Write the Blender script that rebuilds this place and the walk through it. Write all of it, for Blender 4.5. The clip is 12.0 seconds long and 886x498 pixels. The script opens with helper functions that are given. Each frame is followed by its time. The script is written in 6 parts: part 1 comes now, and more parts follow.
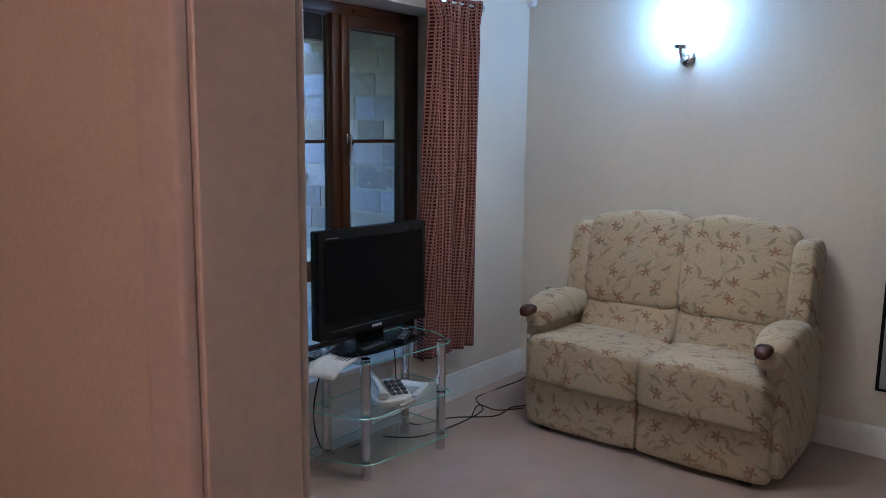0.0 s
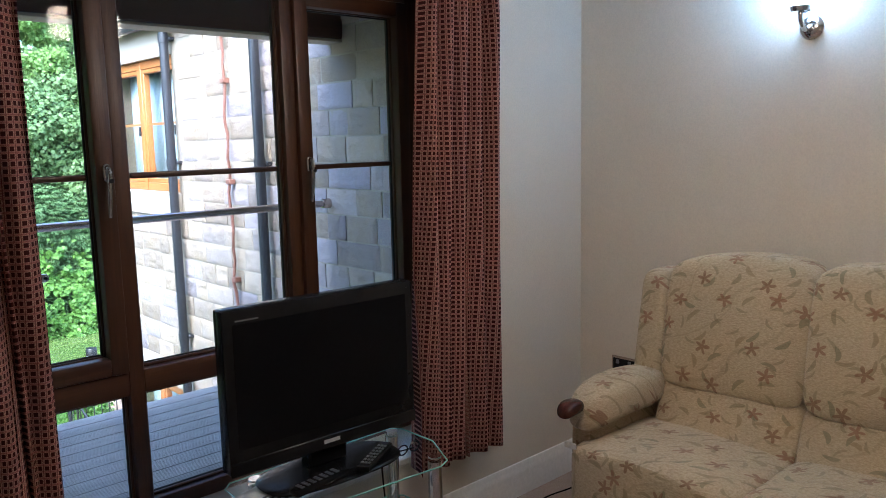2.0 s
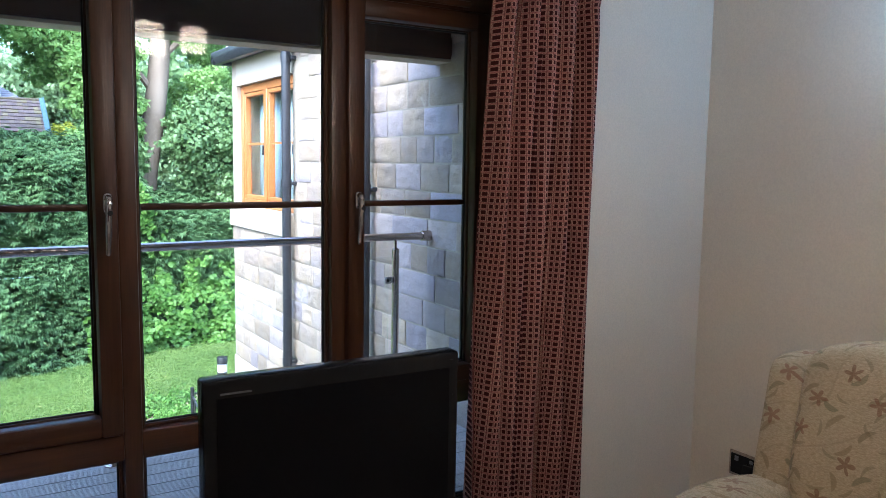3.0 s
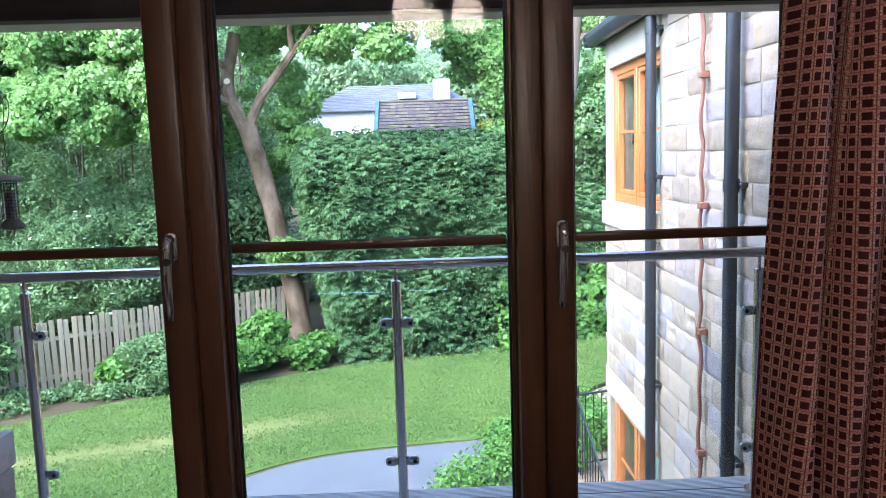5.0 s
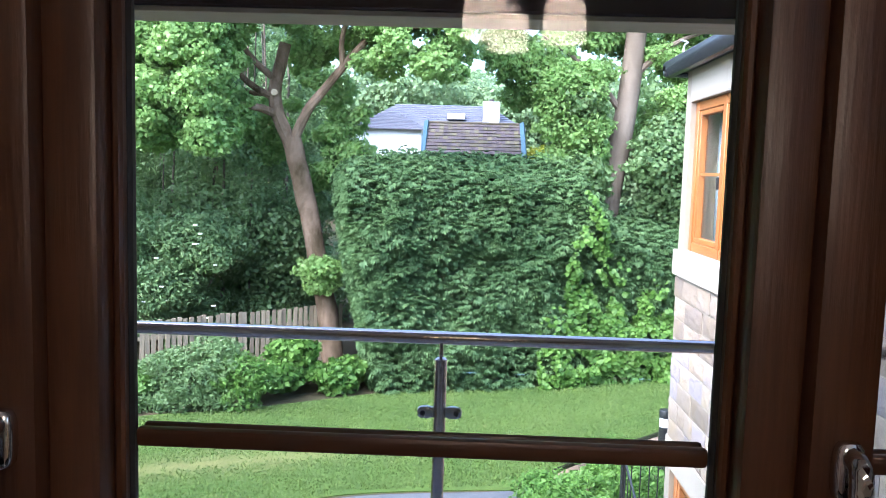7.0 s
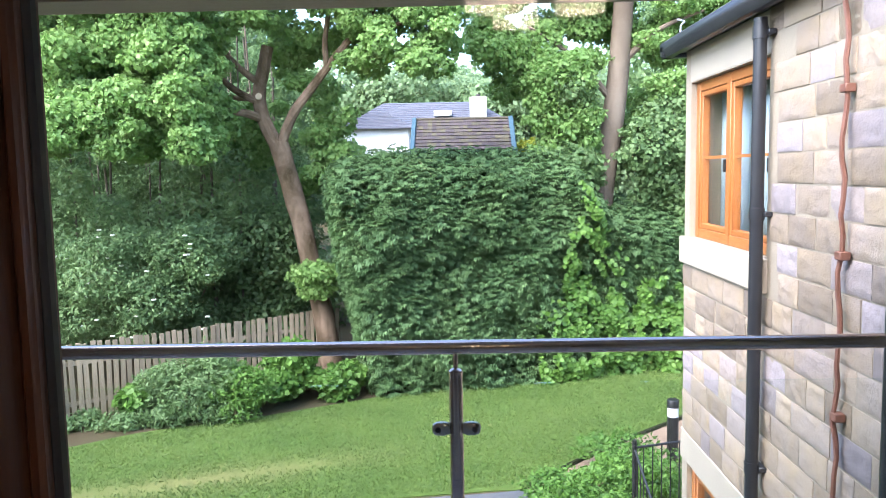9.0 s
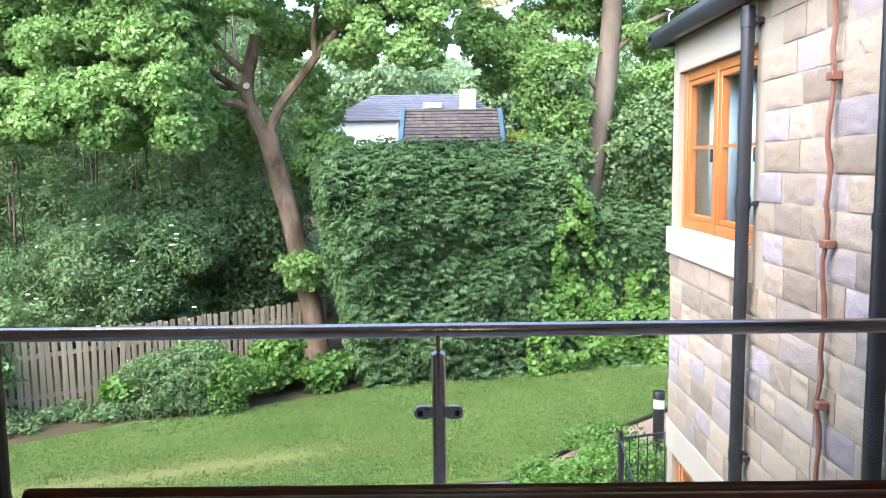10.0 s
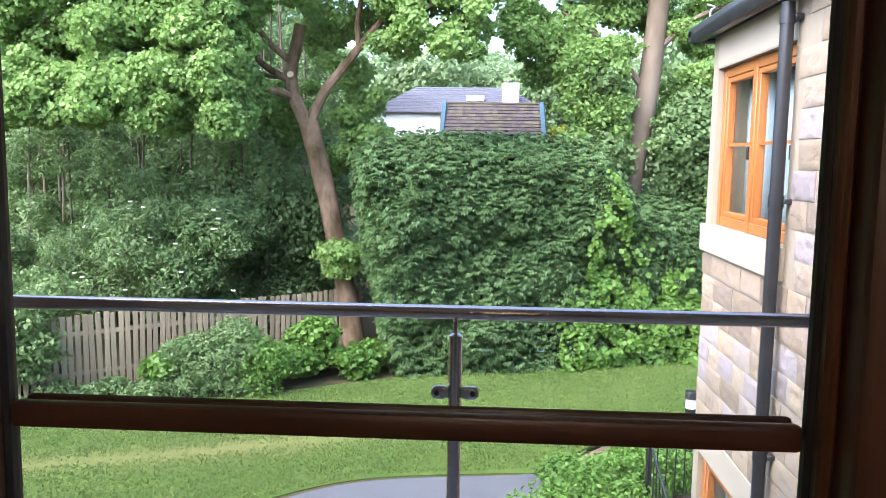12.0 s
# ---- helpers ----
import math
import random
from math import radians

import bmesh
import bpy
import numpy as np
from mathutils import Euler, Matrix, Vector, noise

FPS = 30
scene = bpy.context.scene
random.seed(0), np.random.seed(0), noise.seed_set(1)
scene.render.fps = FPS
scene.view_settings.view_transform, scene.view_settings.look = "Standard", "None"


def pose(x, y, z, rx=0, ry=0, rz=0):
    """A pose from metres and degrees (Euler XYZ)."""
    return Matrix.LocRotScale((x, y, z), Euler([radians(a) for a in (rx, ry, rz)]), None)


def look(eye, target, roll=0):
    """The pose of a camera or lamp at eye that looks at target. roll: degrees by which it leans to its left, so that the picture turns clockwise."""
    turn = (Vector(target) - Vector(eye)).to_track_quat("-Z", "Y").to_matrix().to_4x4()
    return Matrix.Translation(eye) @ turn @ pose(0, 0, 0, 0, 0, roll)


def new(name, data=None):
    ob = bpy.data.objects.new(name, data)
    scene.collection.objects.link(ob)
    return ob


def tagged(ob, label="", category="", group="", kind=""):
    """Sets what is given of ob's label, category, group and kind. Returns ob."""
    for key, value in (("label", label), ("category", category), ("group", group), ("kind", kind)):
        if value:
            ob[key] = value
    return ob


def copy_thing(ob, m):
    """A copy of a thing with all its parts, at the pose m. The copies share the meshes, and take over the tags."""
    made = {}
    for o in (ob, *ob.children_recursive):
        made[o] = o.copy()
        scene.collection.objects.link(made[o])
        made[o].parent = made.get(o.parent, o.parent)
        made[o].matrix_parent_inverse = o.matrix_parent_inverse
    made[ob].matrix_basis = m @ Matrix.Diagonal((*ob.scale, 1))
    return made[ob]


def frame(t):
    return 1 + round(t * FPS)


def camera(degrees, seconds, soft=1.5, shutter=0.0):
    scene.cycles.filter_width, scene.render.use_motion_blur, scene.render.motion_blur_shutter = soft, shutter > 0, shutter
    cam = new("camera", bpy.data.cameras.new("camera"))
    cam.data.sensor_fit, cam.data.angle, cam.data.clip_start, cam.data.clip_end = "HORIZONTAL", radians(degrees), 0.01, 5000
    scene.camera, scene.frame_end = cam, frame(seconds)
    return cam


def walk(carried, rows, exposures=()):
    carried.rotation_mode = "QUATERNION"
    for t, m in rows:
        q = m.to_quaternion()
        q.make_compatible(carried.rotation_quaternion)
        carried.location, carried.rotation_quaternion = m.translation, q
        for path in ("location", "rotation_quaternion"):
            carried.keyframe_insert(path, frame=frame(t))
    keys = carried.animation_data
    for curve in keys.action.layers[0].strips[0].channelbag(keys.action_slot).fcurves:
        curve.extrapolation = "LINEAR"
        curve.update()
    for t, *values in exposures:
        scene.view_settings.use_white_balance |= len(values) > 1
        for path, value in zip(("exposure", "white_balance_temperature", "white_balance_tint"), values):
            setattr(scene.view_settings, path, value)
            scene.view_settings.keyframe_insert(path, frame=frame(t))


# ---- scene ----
cam = camera(59.3, 12.0, soft=0.6)

PATH = [
    (0, (0.162, 0.361, 1.511), (1.701, 1.601, 1.205), 0.7),
    (0.5, (0.445, 0.553, 1.55), (2.119, 1.606, 1.247), 1.4),
    (1, (0.711, 0.672, 1.534), (2.348, 1.788, 1.261), 0.3),
    (1.5, (1.046, 0.746, 1.535), (2.561, 2.022, 1.257), -0.8),
    (2, (1.346, 0.841, 1.527), (2.698, 2.289, 1.25), -1.3),
    (2.5, (1.619, 0.942, 1.565), (2.814, 2.529, 1.333), -0.5),
    (4.5, (2.478, 1.574, 1.565), (2.879, 3.514, 1.292), -0.5),
    (5, (2.64, 1.78, 1.606), (2.682, 3.764, 1.361), -1.8),
    (5.5, (2.647, 2.01, 1.612), (2.613, 3.998, 1.392), 1.0),
    (6, (2.551, 2.245, 1.624), (2.495, 4.235, 1.434), 2.4),
    (6.5, (2.535, 2.403, 1.637), (2.476, 4.392, 1.445), 2.3),
    (7, (2.569, 2.547, 1.686), (2.512, 4.536, 1.493), 1.7),
    (9, (2.512, 2.782, 1.673), (2.474, 4.771, 1.474), -1.1),
    (9.5, (2.512, 2.793, 1.655), (2.502, 4.782, 1.448), -1.1),
    (10, (2.529, 2.802, 1.637), (2.519, 4.79, 1.42), -0.7),
    (10.5, (2.548, 2.801, 1.63), (2.53, 4.79, 1.414), -0.4),
    (11, (2.569, 2.793, 1.617), (2.52, 4.781, 1.402), 0.3),
    (11.5, (2.587, 2.767, 1.614), (2.507, 4.753, 1.393), 0.6),
    (12, (2.589, 2.74, 1.614), (2.479, 4.723, 1.38), 0.8),
]
walk(cam, [(t, look(eye, target, roll)) for t, eye, target, roll in PATH],
     exposures=[(0, 3.35, 4500, 6), (0.5, 3.35, 4450, 5), (1.0, 3.3, 4700, 7), (1.5, 3.3, 5300, 9), (2.5, 3.12, 5300, 10), (4.5, 3.05, 5200, 10), (5.5, 2.93, 5450, 15),
                (6.0, 2.9, 5450, 17), (7.0, 2.78, 5600, 16), (9.0, 2.6, 6000, 15), (12.0, 2.6, 6200, 18)])

# ---- world, sun and exposure ----
SUN_ELEV, SUN_AZ = 46.9, 221.0
world = bpy.data.worlds.new("sky")
scene.world = world
world.use_nodes = True
wn = world.node_tree
sky = wn.nodes.new("ShaderNodeTexSky")
sky.sky_type = "NISHITA"
sky.sun_disc = False
sky.sun_elevation = radians(SUN_ELEV)
sky.sun_rotation = radians(SUN_AZ)
sky.dust_density = 2.0
wn.links.new(sky.outputs[0], wn.nodes["Background"].inputs[0])
wn.nodes["Background"].inputs[1].default_value = 0.15
sun_data = bpy.data.lights.new("sun", "SUN")
sun_data.energy, sun_data.angle, sun_data.color = 1.8, radians(70), (1.0, 0.97, 0.93)
sun = new("sun", sun_data)
sun.matrix_world = look((-14.1, -16.2, 23), (0, 0, 0))


# ---- materials ----
def mat_new(name):
    m = bpy.data.materials.new(name)
    m.use_nodes = True
    return m, m.node_tree, m.node_tree.nodes["Principled BSDF"]


def nd(nt, kind, props=None, **ins):
    n = nt.nodes.new("ShaderNode" + kind)
    for k, v in (props or {}).items():
        setattr(n, k, v)
    for k, v in ins.items():
        s = n.inputs[int(k[1:])] if k[0] == "i" and k[1:].isdigit() else n.inputs[k]
        if isinstance(v, bpy.types.NodeSocket):
            nt.links.new(v, s)
        else:
            s.default_value = v
    return n


def rgba(c):
    return (c[0], c[1], c[2], 1.0)


def mix(nt, f, a, b, blend="MIX"):
    n = nt.nodes.new("ShaderNodeMix")
    n.data_type, n.blend_type = "RGBA", blend
    for i, v in ((0, f), (6, a), (7, b)):
        if isinstance(v, bpy.types.NodeSocket):
            nt.links.new(v, n.inputs[i])
        else:
            n.inputs[i].default_value = v if i == 0 else rgba(v)
    return n.outputs[2]


def calc(nt, op, a, b=0.0, c=0.0):
    n = nt.nodes.new("ShaderNodeMath")
    n.operation = op
    for i, v in enumerate((a, b, c)):
        if isinstance(v, bpy.types.NodeSocket):
            nt.links.new(v, n.inputs[i])
        else:
            n.inputs[i].default_value = v
    return n.outputs[0]


def step(nt, v, lo, hi):
    n = nt.nodes.new("ShaderNodeMapRange")
    nt.links.new(v, n.inputs[0])
    n.inputs[1].default_value, n.inputs[2].default_value = lo, hi
    return n.outputs[0]


def surf(name, ca, cb, scale=6.0, rough=0.6, metal=0.0, bump=0.15, bscale=60.0, vary=0.0, island=False, stretch=(1, 1, 1), spec=0.5, third=None, sheen=0.0):
    """Two-tone surface: broad patches, fine grain, bump and, for pieces, a tone of their own."""
    m, nt, b = mat_new(name)
    co = nd(nt, "TexCoord").outputs["Object"]
    rnd = nd(nt, "NewGeometry").outputs["Random Per Island"] if island else nd(nt, "ObjectInfo").outputs["Random"]
    mp = nd(nt, "Mapping", Vector=co, Scale=stretch)
    if vary:
        off = nd(nt, "CombineXYZ", X=calc(nt, "MULTIPLY", rnd, 37.0), Y=calc(nt, "MULTIPLY", rnd, 91.0))
        nt.links.new(off.outputs[0], mp.inputs["Location"])
    big = nd(nt, "TexNoise", Vector=mp.outputs[0], Scale=scale, Detail=5.0, Roughness=0.6)
    fine = nd(nt, "TexNoise", Vector=mp.outputs[0], Scale=bscale, Detail=4.0, Roughness=0.65)
    col = mix(nt, step(nt, big.outputs[0], 0.32, 0.68), ca, cb)
    if third:
        r2 = calc(nt, "FRACT", calc(nt, "MULTIPLY", rnd, 7.31))
        col = mix(nt, calc(nt, "MULTIPLY", step(nt, r2, 0.5, 0.95), 0.75), col, third)
    col = mix(nt, calc(nt, "MULTIPLY", step(nt, fine.outputs[0], 0.35, 0.75), 0.35), col, tuple(v * 0.6 for v in ca))
    if vary:
        hsv = nd(nt, "HueSaturation", Color=col, Value=calc(nt, "ADD", 1.0 - vary, calc(nt, "MULTIPLY", rnd, 2 * vary)))
        col = hsv.outputs[0]
    nt.links.new(col, b.inputs["Base Color"])
    nt.links.new(step(nt, fine.outputs[0], -0.6, 1.6) if rough is None else calc(nt, "ADD", rough - 0.06, calc(nt, "MULTIPLY", fine.outputs[0], 0.12)), b.inputs["Roughness"])
    b.inputs["Metallic"].default_value = metal
    b.inputs["Specular IOR Level"].default_value = spec
    b.inputs["Sheen Weight"].default_value = sheen
    if bump:
        h = calc(nt, "ADD", calc(nt, "MULTIPLY", big.outputs[0], 0.6), calc(nt, "MULTIPLY", fine.outputs[0], 0.4))
        bp = nd(nt, "Bump", Height=h, Strength=bump, Distance=0.02)
        nt.links.new(bp.outputs[0], b.inputs["Normal"])
    return m


def leaf_mat(name, ca, cb, trans=0.35, rough=0.5):
    m, nt, b = mat_new(name)
    rnd = nd(nt, "NewGeometry").outputs["Random Per Island"]
    co = nd(nt, "TexCoord").outputs["Object"]
    big = nd(nt, "TexNoise", Vector=co, Scale=0.7, Detail=3.0)
    f = calc(nt, "ADD", calc(nt, "MULTIPLY", rnd, 0.6), calc(nt, "MULTIPLY", step(nt, big.outputs[0], 0.35, 0.65), 0.4))
    col = mix(nt, f, ca, cb)
    nt.links.new(col, b.inputs["Base Color"])
    b.inputs["Roughness"].default_value = rough
    b.inputs["Specular IOR Level"].default_value = 0.35
    tr = nd(nt, "BsdfTranslucent", Color=col)
    mx = nd(nt, "MixShader", Fac=trans)
    nt.links.new(b.outputs[0], mx.inputs[1])
    nt.links.new(tr.outputs[0], mx.inputs[2])
    nt.links.new(mx.outputs[0], nt.nodes["Material Output"].inputs[0])
    return m


def glass_mat(name, tint, base=0.011):
    m, nt, b = mat_new(name)
    tr = nd(nt, "BsdfTransparent", Color=rgba(tint))
    gl = nd(nt, "BsdfGlossy", Color=(1, 1, 1, 1), Roughness=0.0)
    lw = nd(nt, "LayerWeight", Blend=0.5)
    fac = calc(nt, "ADD", base, calc(nt, "MULTIPLY", calc(nt, "POWER", lw.outputs["Facing"], 5.0), 0.45))
    mx = nd(nt, "MixShader", Fac=fac)
    nt.links.new(tr.outputs[0], mx.inputs[1])
    nt.links.new(gl.outputs[0], mx.inputs[2])
    nt.links.new(mx.outputs[0], nt.nodes["Material Output"].inputs[0])
    return m


def glow_mat(name, col, strength):
    m, nt, b = mat_new(name)
    b.inputs["Base Color"].default_value = (0.9, 0.9, 0.9, 1)
    b.inputs["Emission Color"].default_value = rgba(col)
    b.inputs["Emission Strength"].default_value = strength
    b.inputs["Roughness"].default_value = 0.3
    return m


def wood_mat(name, ca, cb, axis, rough=0.4, scale=1.0):
    """Stained timber with grain along the axis 'x', 'y' or 'z'."""
    m, nt, b = mat_new(name)
    co = nd(nt, "TexCoord").outputs["Object"]
    sc = {"x": (1.2, 22, 22), "y": (22, 1.2, 22), "z": (22, 22, 1.2)}[axis]
    mp = nd(nt, "Mapping", Vector=co, Scale=tuple(v * scale for v in sc))
    n1 = nd(nt, "TexNoise", Vector=mp.outputs[0], Scale=1.6, Detail=6.0, Roughness=0.65)
    n2 = nd(nt, "TexNoise", Vector=mp.outputs[0], Scale=9.0, Detail=3.0)
    col = mix(nt, step(nt, n1.outputs[0], 0.3, 0.7), ca, cb)
    col = mix(nt, calc(nt, "MULTIPLY", step(nt, n2.outputs[0], 0.5, 0.8), 0.4), col, tuple(v * 0.55 for v in ca))
    nt.links.new(col, b.inputs["Base Color"])
    b.inputs["Roughness"].default_value = rough
    bp = nd(nt, "Bump", Height=n2.outputs[0], Strength=0.08, Distance=0.01)
    nt.links.new(bp.outputs[0], b.inputs["Normal"])
    return m


def fabric_floral():
    m, nt, b = mat_new("floral_chenille")
    co = nd(nt, "TexCoord").outputs["Object"]
    sp = nd(nt, "SeparateXYZ", Vector=co)
    x, y, z = sp.outputs
    u = calc(nt, "ADD", y, calc(nt, "MULTIPLY", x, 0.35))
    v = calc(nt, "ADD", z, calc(nt, "MULTIPLY", x, 0.9))
    uv = nd(nt, "CombineXYZ", X=u, Y=v).outputs[0]
    warp = nd(nt, "TexNoise", Vector=uv, Scale=9.0, Detail=2.0)
    uvw = nd(nt, "VectorMath", {"operation": "MULTIPLY_ADD"}, i0=warp.outputs["Color"], i1=(0.03, 0.03, 0.0), i2=uv).outputs[0]

    def shapes(scale, size, petals, rand, shift, deep):
        mv = nd(nt, "Mapping", Vector=uvw, Location=shift)
        vo = nd(nt, "TexVoronoi", {"voronoi_dimensions": "2D"}, Vector=mv.outputs[0], Scale=scale, Randomness=rand)
        rel = nd(nt, "VectorMath", {"operation": "SUBTRACT"}, i0=mv.outputs[0], i1=vo.outputs["Position"])
        rs = nd(nt, "SeparateXYZ", Vector=rel.outputs[0])
        ang = calc(nt, "ARCTAN2", rs.outputs[1], rs.outputs[0])
        cs = nd(nt, "SeparateColor", Color=vo.outputs["Color"])
        spin = calc(nt, "MULTIPLY", cs.outputs[0], 6.28)
        pet = calc(nt, "COSINE", calc(nt, "MULTIPLY", calc(nt, "ADD", ang, spin), petals))
        r = nd(nt, "VectorMath", {"operation": "LENGTH"}, i0=rel.outputs[0]).outputs["Value"]
        lim = calc(nt, "MULTIPLY", calc(nt, "ADD", 1.0 - deep, calc(nt, "MULTIPLY", pet, deep)), size)
        return step(nt, calc(nt, "SUBTRACT", lim, r), -0.0015, 0.002), cs.outputs[1]
    flower, tone = shapes(7.0, 0.029, 5.0, 0.85, (0, 0, 0), 0.36)

    def blades(scale, size, thin, bend, shift):
        mv = nd(nt, "Mapping", Vector=uvw, Location=shift)
        vo = nd(nt, "TexVoronoi", {"voronoi_dimensions": "2D"}, Vector=mv.outputs[0], Scale=scale, Randomness=0.95)
        rel = nd(nt, "VectorMath", {"operation": "SUBTRACT"}, i0=mv.outputs[0], i1=vo.outputs["Position"])
        cs = nd(nt, "SeparateColor", Color=vo.outputs["Color"])
        rot = nd(nt, "VectorRotate", {"rotation_type": "Z_AXIS"}, Vector=rel.outputs[0], Angle=calc(nt, "MULTIPLY", cs.outputs[0], 6.28))
        rs = nd(nt, "SeparateXYZ", Vector=rot.outputs[0])
        lx, ly = rs.outputs[0], rs.outputs[1]
        ly = calc(nt, "MULTIPLY", calc(nt, "SUBTRACT", ly, calc(nt, "MULTIPLY", calc(nt, "MULTIPLY", lx, lx), bend)), thin)
        d = calc(nt, "SQRT", calc(nt, "ADD", calc(nt, "MULTIPLY", lx, lx), calc(nt, "MULTIPLY", ly, ly)))
        return step(nt, calc(nt, "SUBTRACT", size, d), -0.002, 0.003), cs.outputs[1]
    leaf, tone2 = blades(10.5, 0.030, 3.6, 9.0, (0.37, 0.21, 0))
    leaf2, tone3 = blades(11.5, 0.026, 5.0, -12.0, (0.11, 0.63, 0))
    wv = nd(nt, "TexWave", {"wave_type": "BANDS", "bands_direction": "DIAGONAL"}, Vector=uvw, Scale=2.1, Distortion=9.0, Detail=1.0)
    stem = calc(nt, "MULTIPLY", step(nt, wv.outputs["Fac"], 0.990, 0.999), 0.25)
    gm = nd(nt, "Mapping", Vector=co, Scale=(1.0, 1.0, 2.6))
    grain = nd(nt, "TexNoise", Vector=gm.outputs[0], Scale=95.0, Detail=4.0, Roughness=0.7)
    base = mix(nt, step(nt, grain.outputs[0], 0.3, 0.7), (0.36, 0.29, 0.18), (0.63, 0.54, 0.38))
    big = nd(nt, "TexNoise", Vector=co, Scale=4.0, Detail=3.0)
    base = mix(nt, calc(nt, "MULTIPLY", big.outputs[0], 0.35), base, (0.56, 0.46, 0.30))
    col = mix(nt, stem, base, (0.26, 0.21, 0.13))
    col = mix(nt, calc(nt, "MULTIPLY", leaf2, 0.5), col, (0.24, 0.20, 0.12))
    col = mix(nt, calc(nt, "MULTIPLY", leaf, 0.6), col, mix(nt, tone2, (0.17, 0.18, 0.11), (0.31, 0.23, 0.13)))
    col = mix(nt, calc(nt, "MULTIPLY", flower, 0.68), col, mix(nt, tone, (0.20, 0.10, 0.055), (0.29, 0.135, 0.085)))
    nt.links.new(col, b.inputs["Base Color"])
    b.inputs["Roughness"].default_value = 0.95
    b.inputs["Specular IOR Level"].default_value = 0.1
    b.inputs["Sheen Weight"].default_value = 0.25
    rib = nd(nt, "TexWave", {"wave_type": "BANDS", "bands_direction": "Z"}, Vector=co, Scale=60.0, Distortion=4.0)
    hh = calc(nt, "ADD", calc(nt, "MULTIPLY", grain.outputs[0], 0.7), calc(nt, "MULTIPLY", rib.outputs["Fac"], 0.04))
    bp = nd(nt, "Bump", Height=hh, Strength=0.6, Distance=0.008)
    nt.links.new(bp.outputs[0], b.inputs["Normal"])
    return m


def fabric_curtain():
    m, nt, b = mat_new("woven_curtain")
    uv = nd(nt, "TexCoord").outputs["UV"]
    sp = nd(nt, "SeparateXYZ", Vector=uv)
    fu = calc(nt, "FRACT", calc(nt, "DIVIDE", sp.outputs[0], 0.0175))
    fv = calc(nt, "FRACT", calc(nt, "DIVIDE", sp.outputs[1], 0.0175))
    du = calc(nt, "ABSOLUTE", calc(nt, "SUBTRACT", fu, 0.5))
    dv = calc(nt, "ABSOLUTE", calc(nt, "SUBTRACT", fv, 0.5))
    n = nd(nt, "TexNoise", Vector=uv, Scale=420.0, Detail=3.0)
    patch = nd(nt, "TexNoise", Vector=uv, Scale=9.0, Detail=2.0)
    far = calc(nt, "MAXIMUM", du, calc(nt, "MULTIPLY", dv, 0.94))
    dark = step(nt, far, 0.31, 0.25)
    ring = calc(nt, "MULTIPLY", step(nt, far, 0.25, 0.33), step(nt, far, 0.485, 0.43))
    gap = mix(nt, patch.outputs[0], (0.085, 0.022, 0.024), (0.15, 0.045, 0.045))
    yarn = mix(nt, step(nt, n.outputs[0], 0.38, 0.62), (0.20, 0.075, 0.066), (0.48, 0.32, 0.25))
    yarn = mix(nt, calc(nt, "MULTIPLY", step(nt, dv, 0.30, 0.40), 0.55), yarn, (0.30, 0.095, 0.09))
    col = mix(nt, ring, gap, yarn)
    col = mix(nt, dark, col, (0.040, 0.010, 0.012))
    nt.links.new(col, b.inputs["Base Color"])
    b.inputs["Roughness"].default_value = 0.95
    b.inputs["Specular IOR Level"].default_value = 0.1
    bp = nd(nt, "Bump", Height=calc(nt, "SUBTRACT", 1.0, dark), Strength=0.3, Distance=0.003)
    nt.links.new(bp.outputs[0], b.inputs["Normal"])
    return m


def lawn_mat():
    m, nt, b = mat_new("mown_grass")
    co = nd(nt, "TexCoord").outputs["Object"]
    a = nd(nt, "TexNoise", Vector=co, Scale=0.5, Detail=6.0, Roughness=0.65)
    f = nd(nt, "TexNoise", Vector=co, Scale=22.0, Detail=5.0, Roughness=0.7)
    sp = nd(nt, "SeparateXYZ", Vector=co)
    line = calc(nt, "ABSOLUTE", calc(nt, "SUBTRACT", sp.outputs[1], calc(nt, "ADD", 14.3, calc(nt, "MULTIPLY", sp.outputs[0], 0.36))))
    worn = calc(nt, "MULTIPLY", step(nt, calc(nt, "ADD", line, calc(nt, "MULTIPLY", a.outputs[0], 1.6)), 1.55, 0.75), step(nt, sp.outputs[0], 2.2, 0.2))
    col = mix(nt, step(nt, a.outputs[0], 0.35, 0.7), (0.060, 0.115, 0.020), (0.115, 0.165, 0.038))
    col = mix(nt, calc(nt, "MULTIPLY", step(nt, f.outputs[0], 0.42, 0.66), 0.7), col, (0.045, 0.08, 0.02))
    col = mix(nt, calc(nt, "MULTIPLY", worn, 0.55), col, (0.24, 0.20, 0.085))
    sc = nd(nt, "TexVoronoi", Vector=co, Scale=2.2)
    col = mix(nt, calc(nt, "MULTIPLY", step(nt, sc.outputs["Distance"], 0.09, 0.05), 0.8), col, (0.45, 0.36, 0.16))
    nt.links.new(col, b.inputs["Base Color"])
    b.inputs["Roughness"].default_value = 0.9
    b.inputs["Specular IOR Level"].default_value = 0.15
    bp = nd(nt, "Bump", Height=f.outputs[0], Strength=0.8, Distance=0.05)
    nt.links.new(bp.outputs[0], b.inputs["Normal"])
    return m


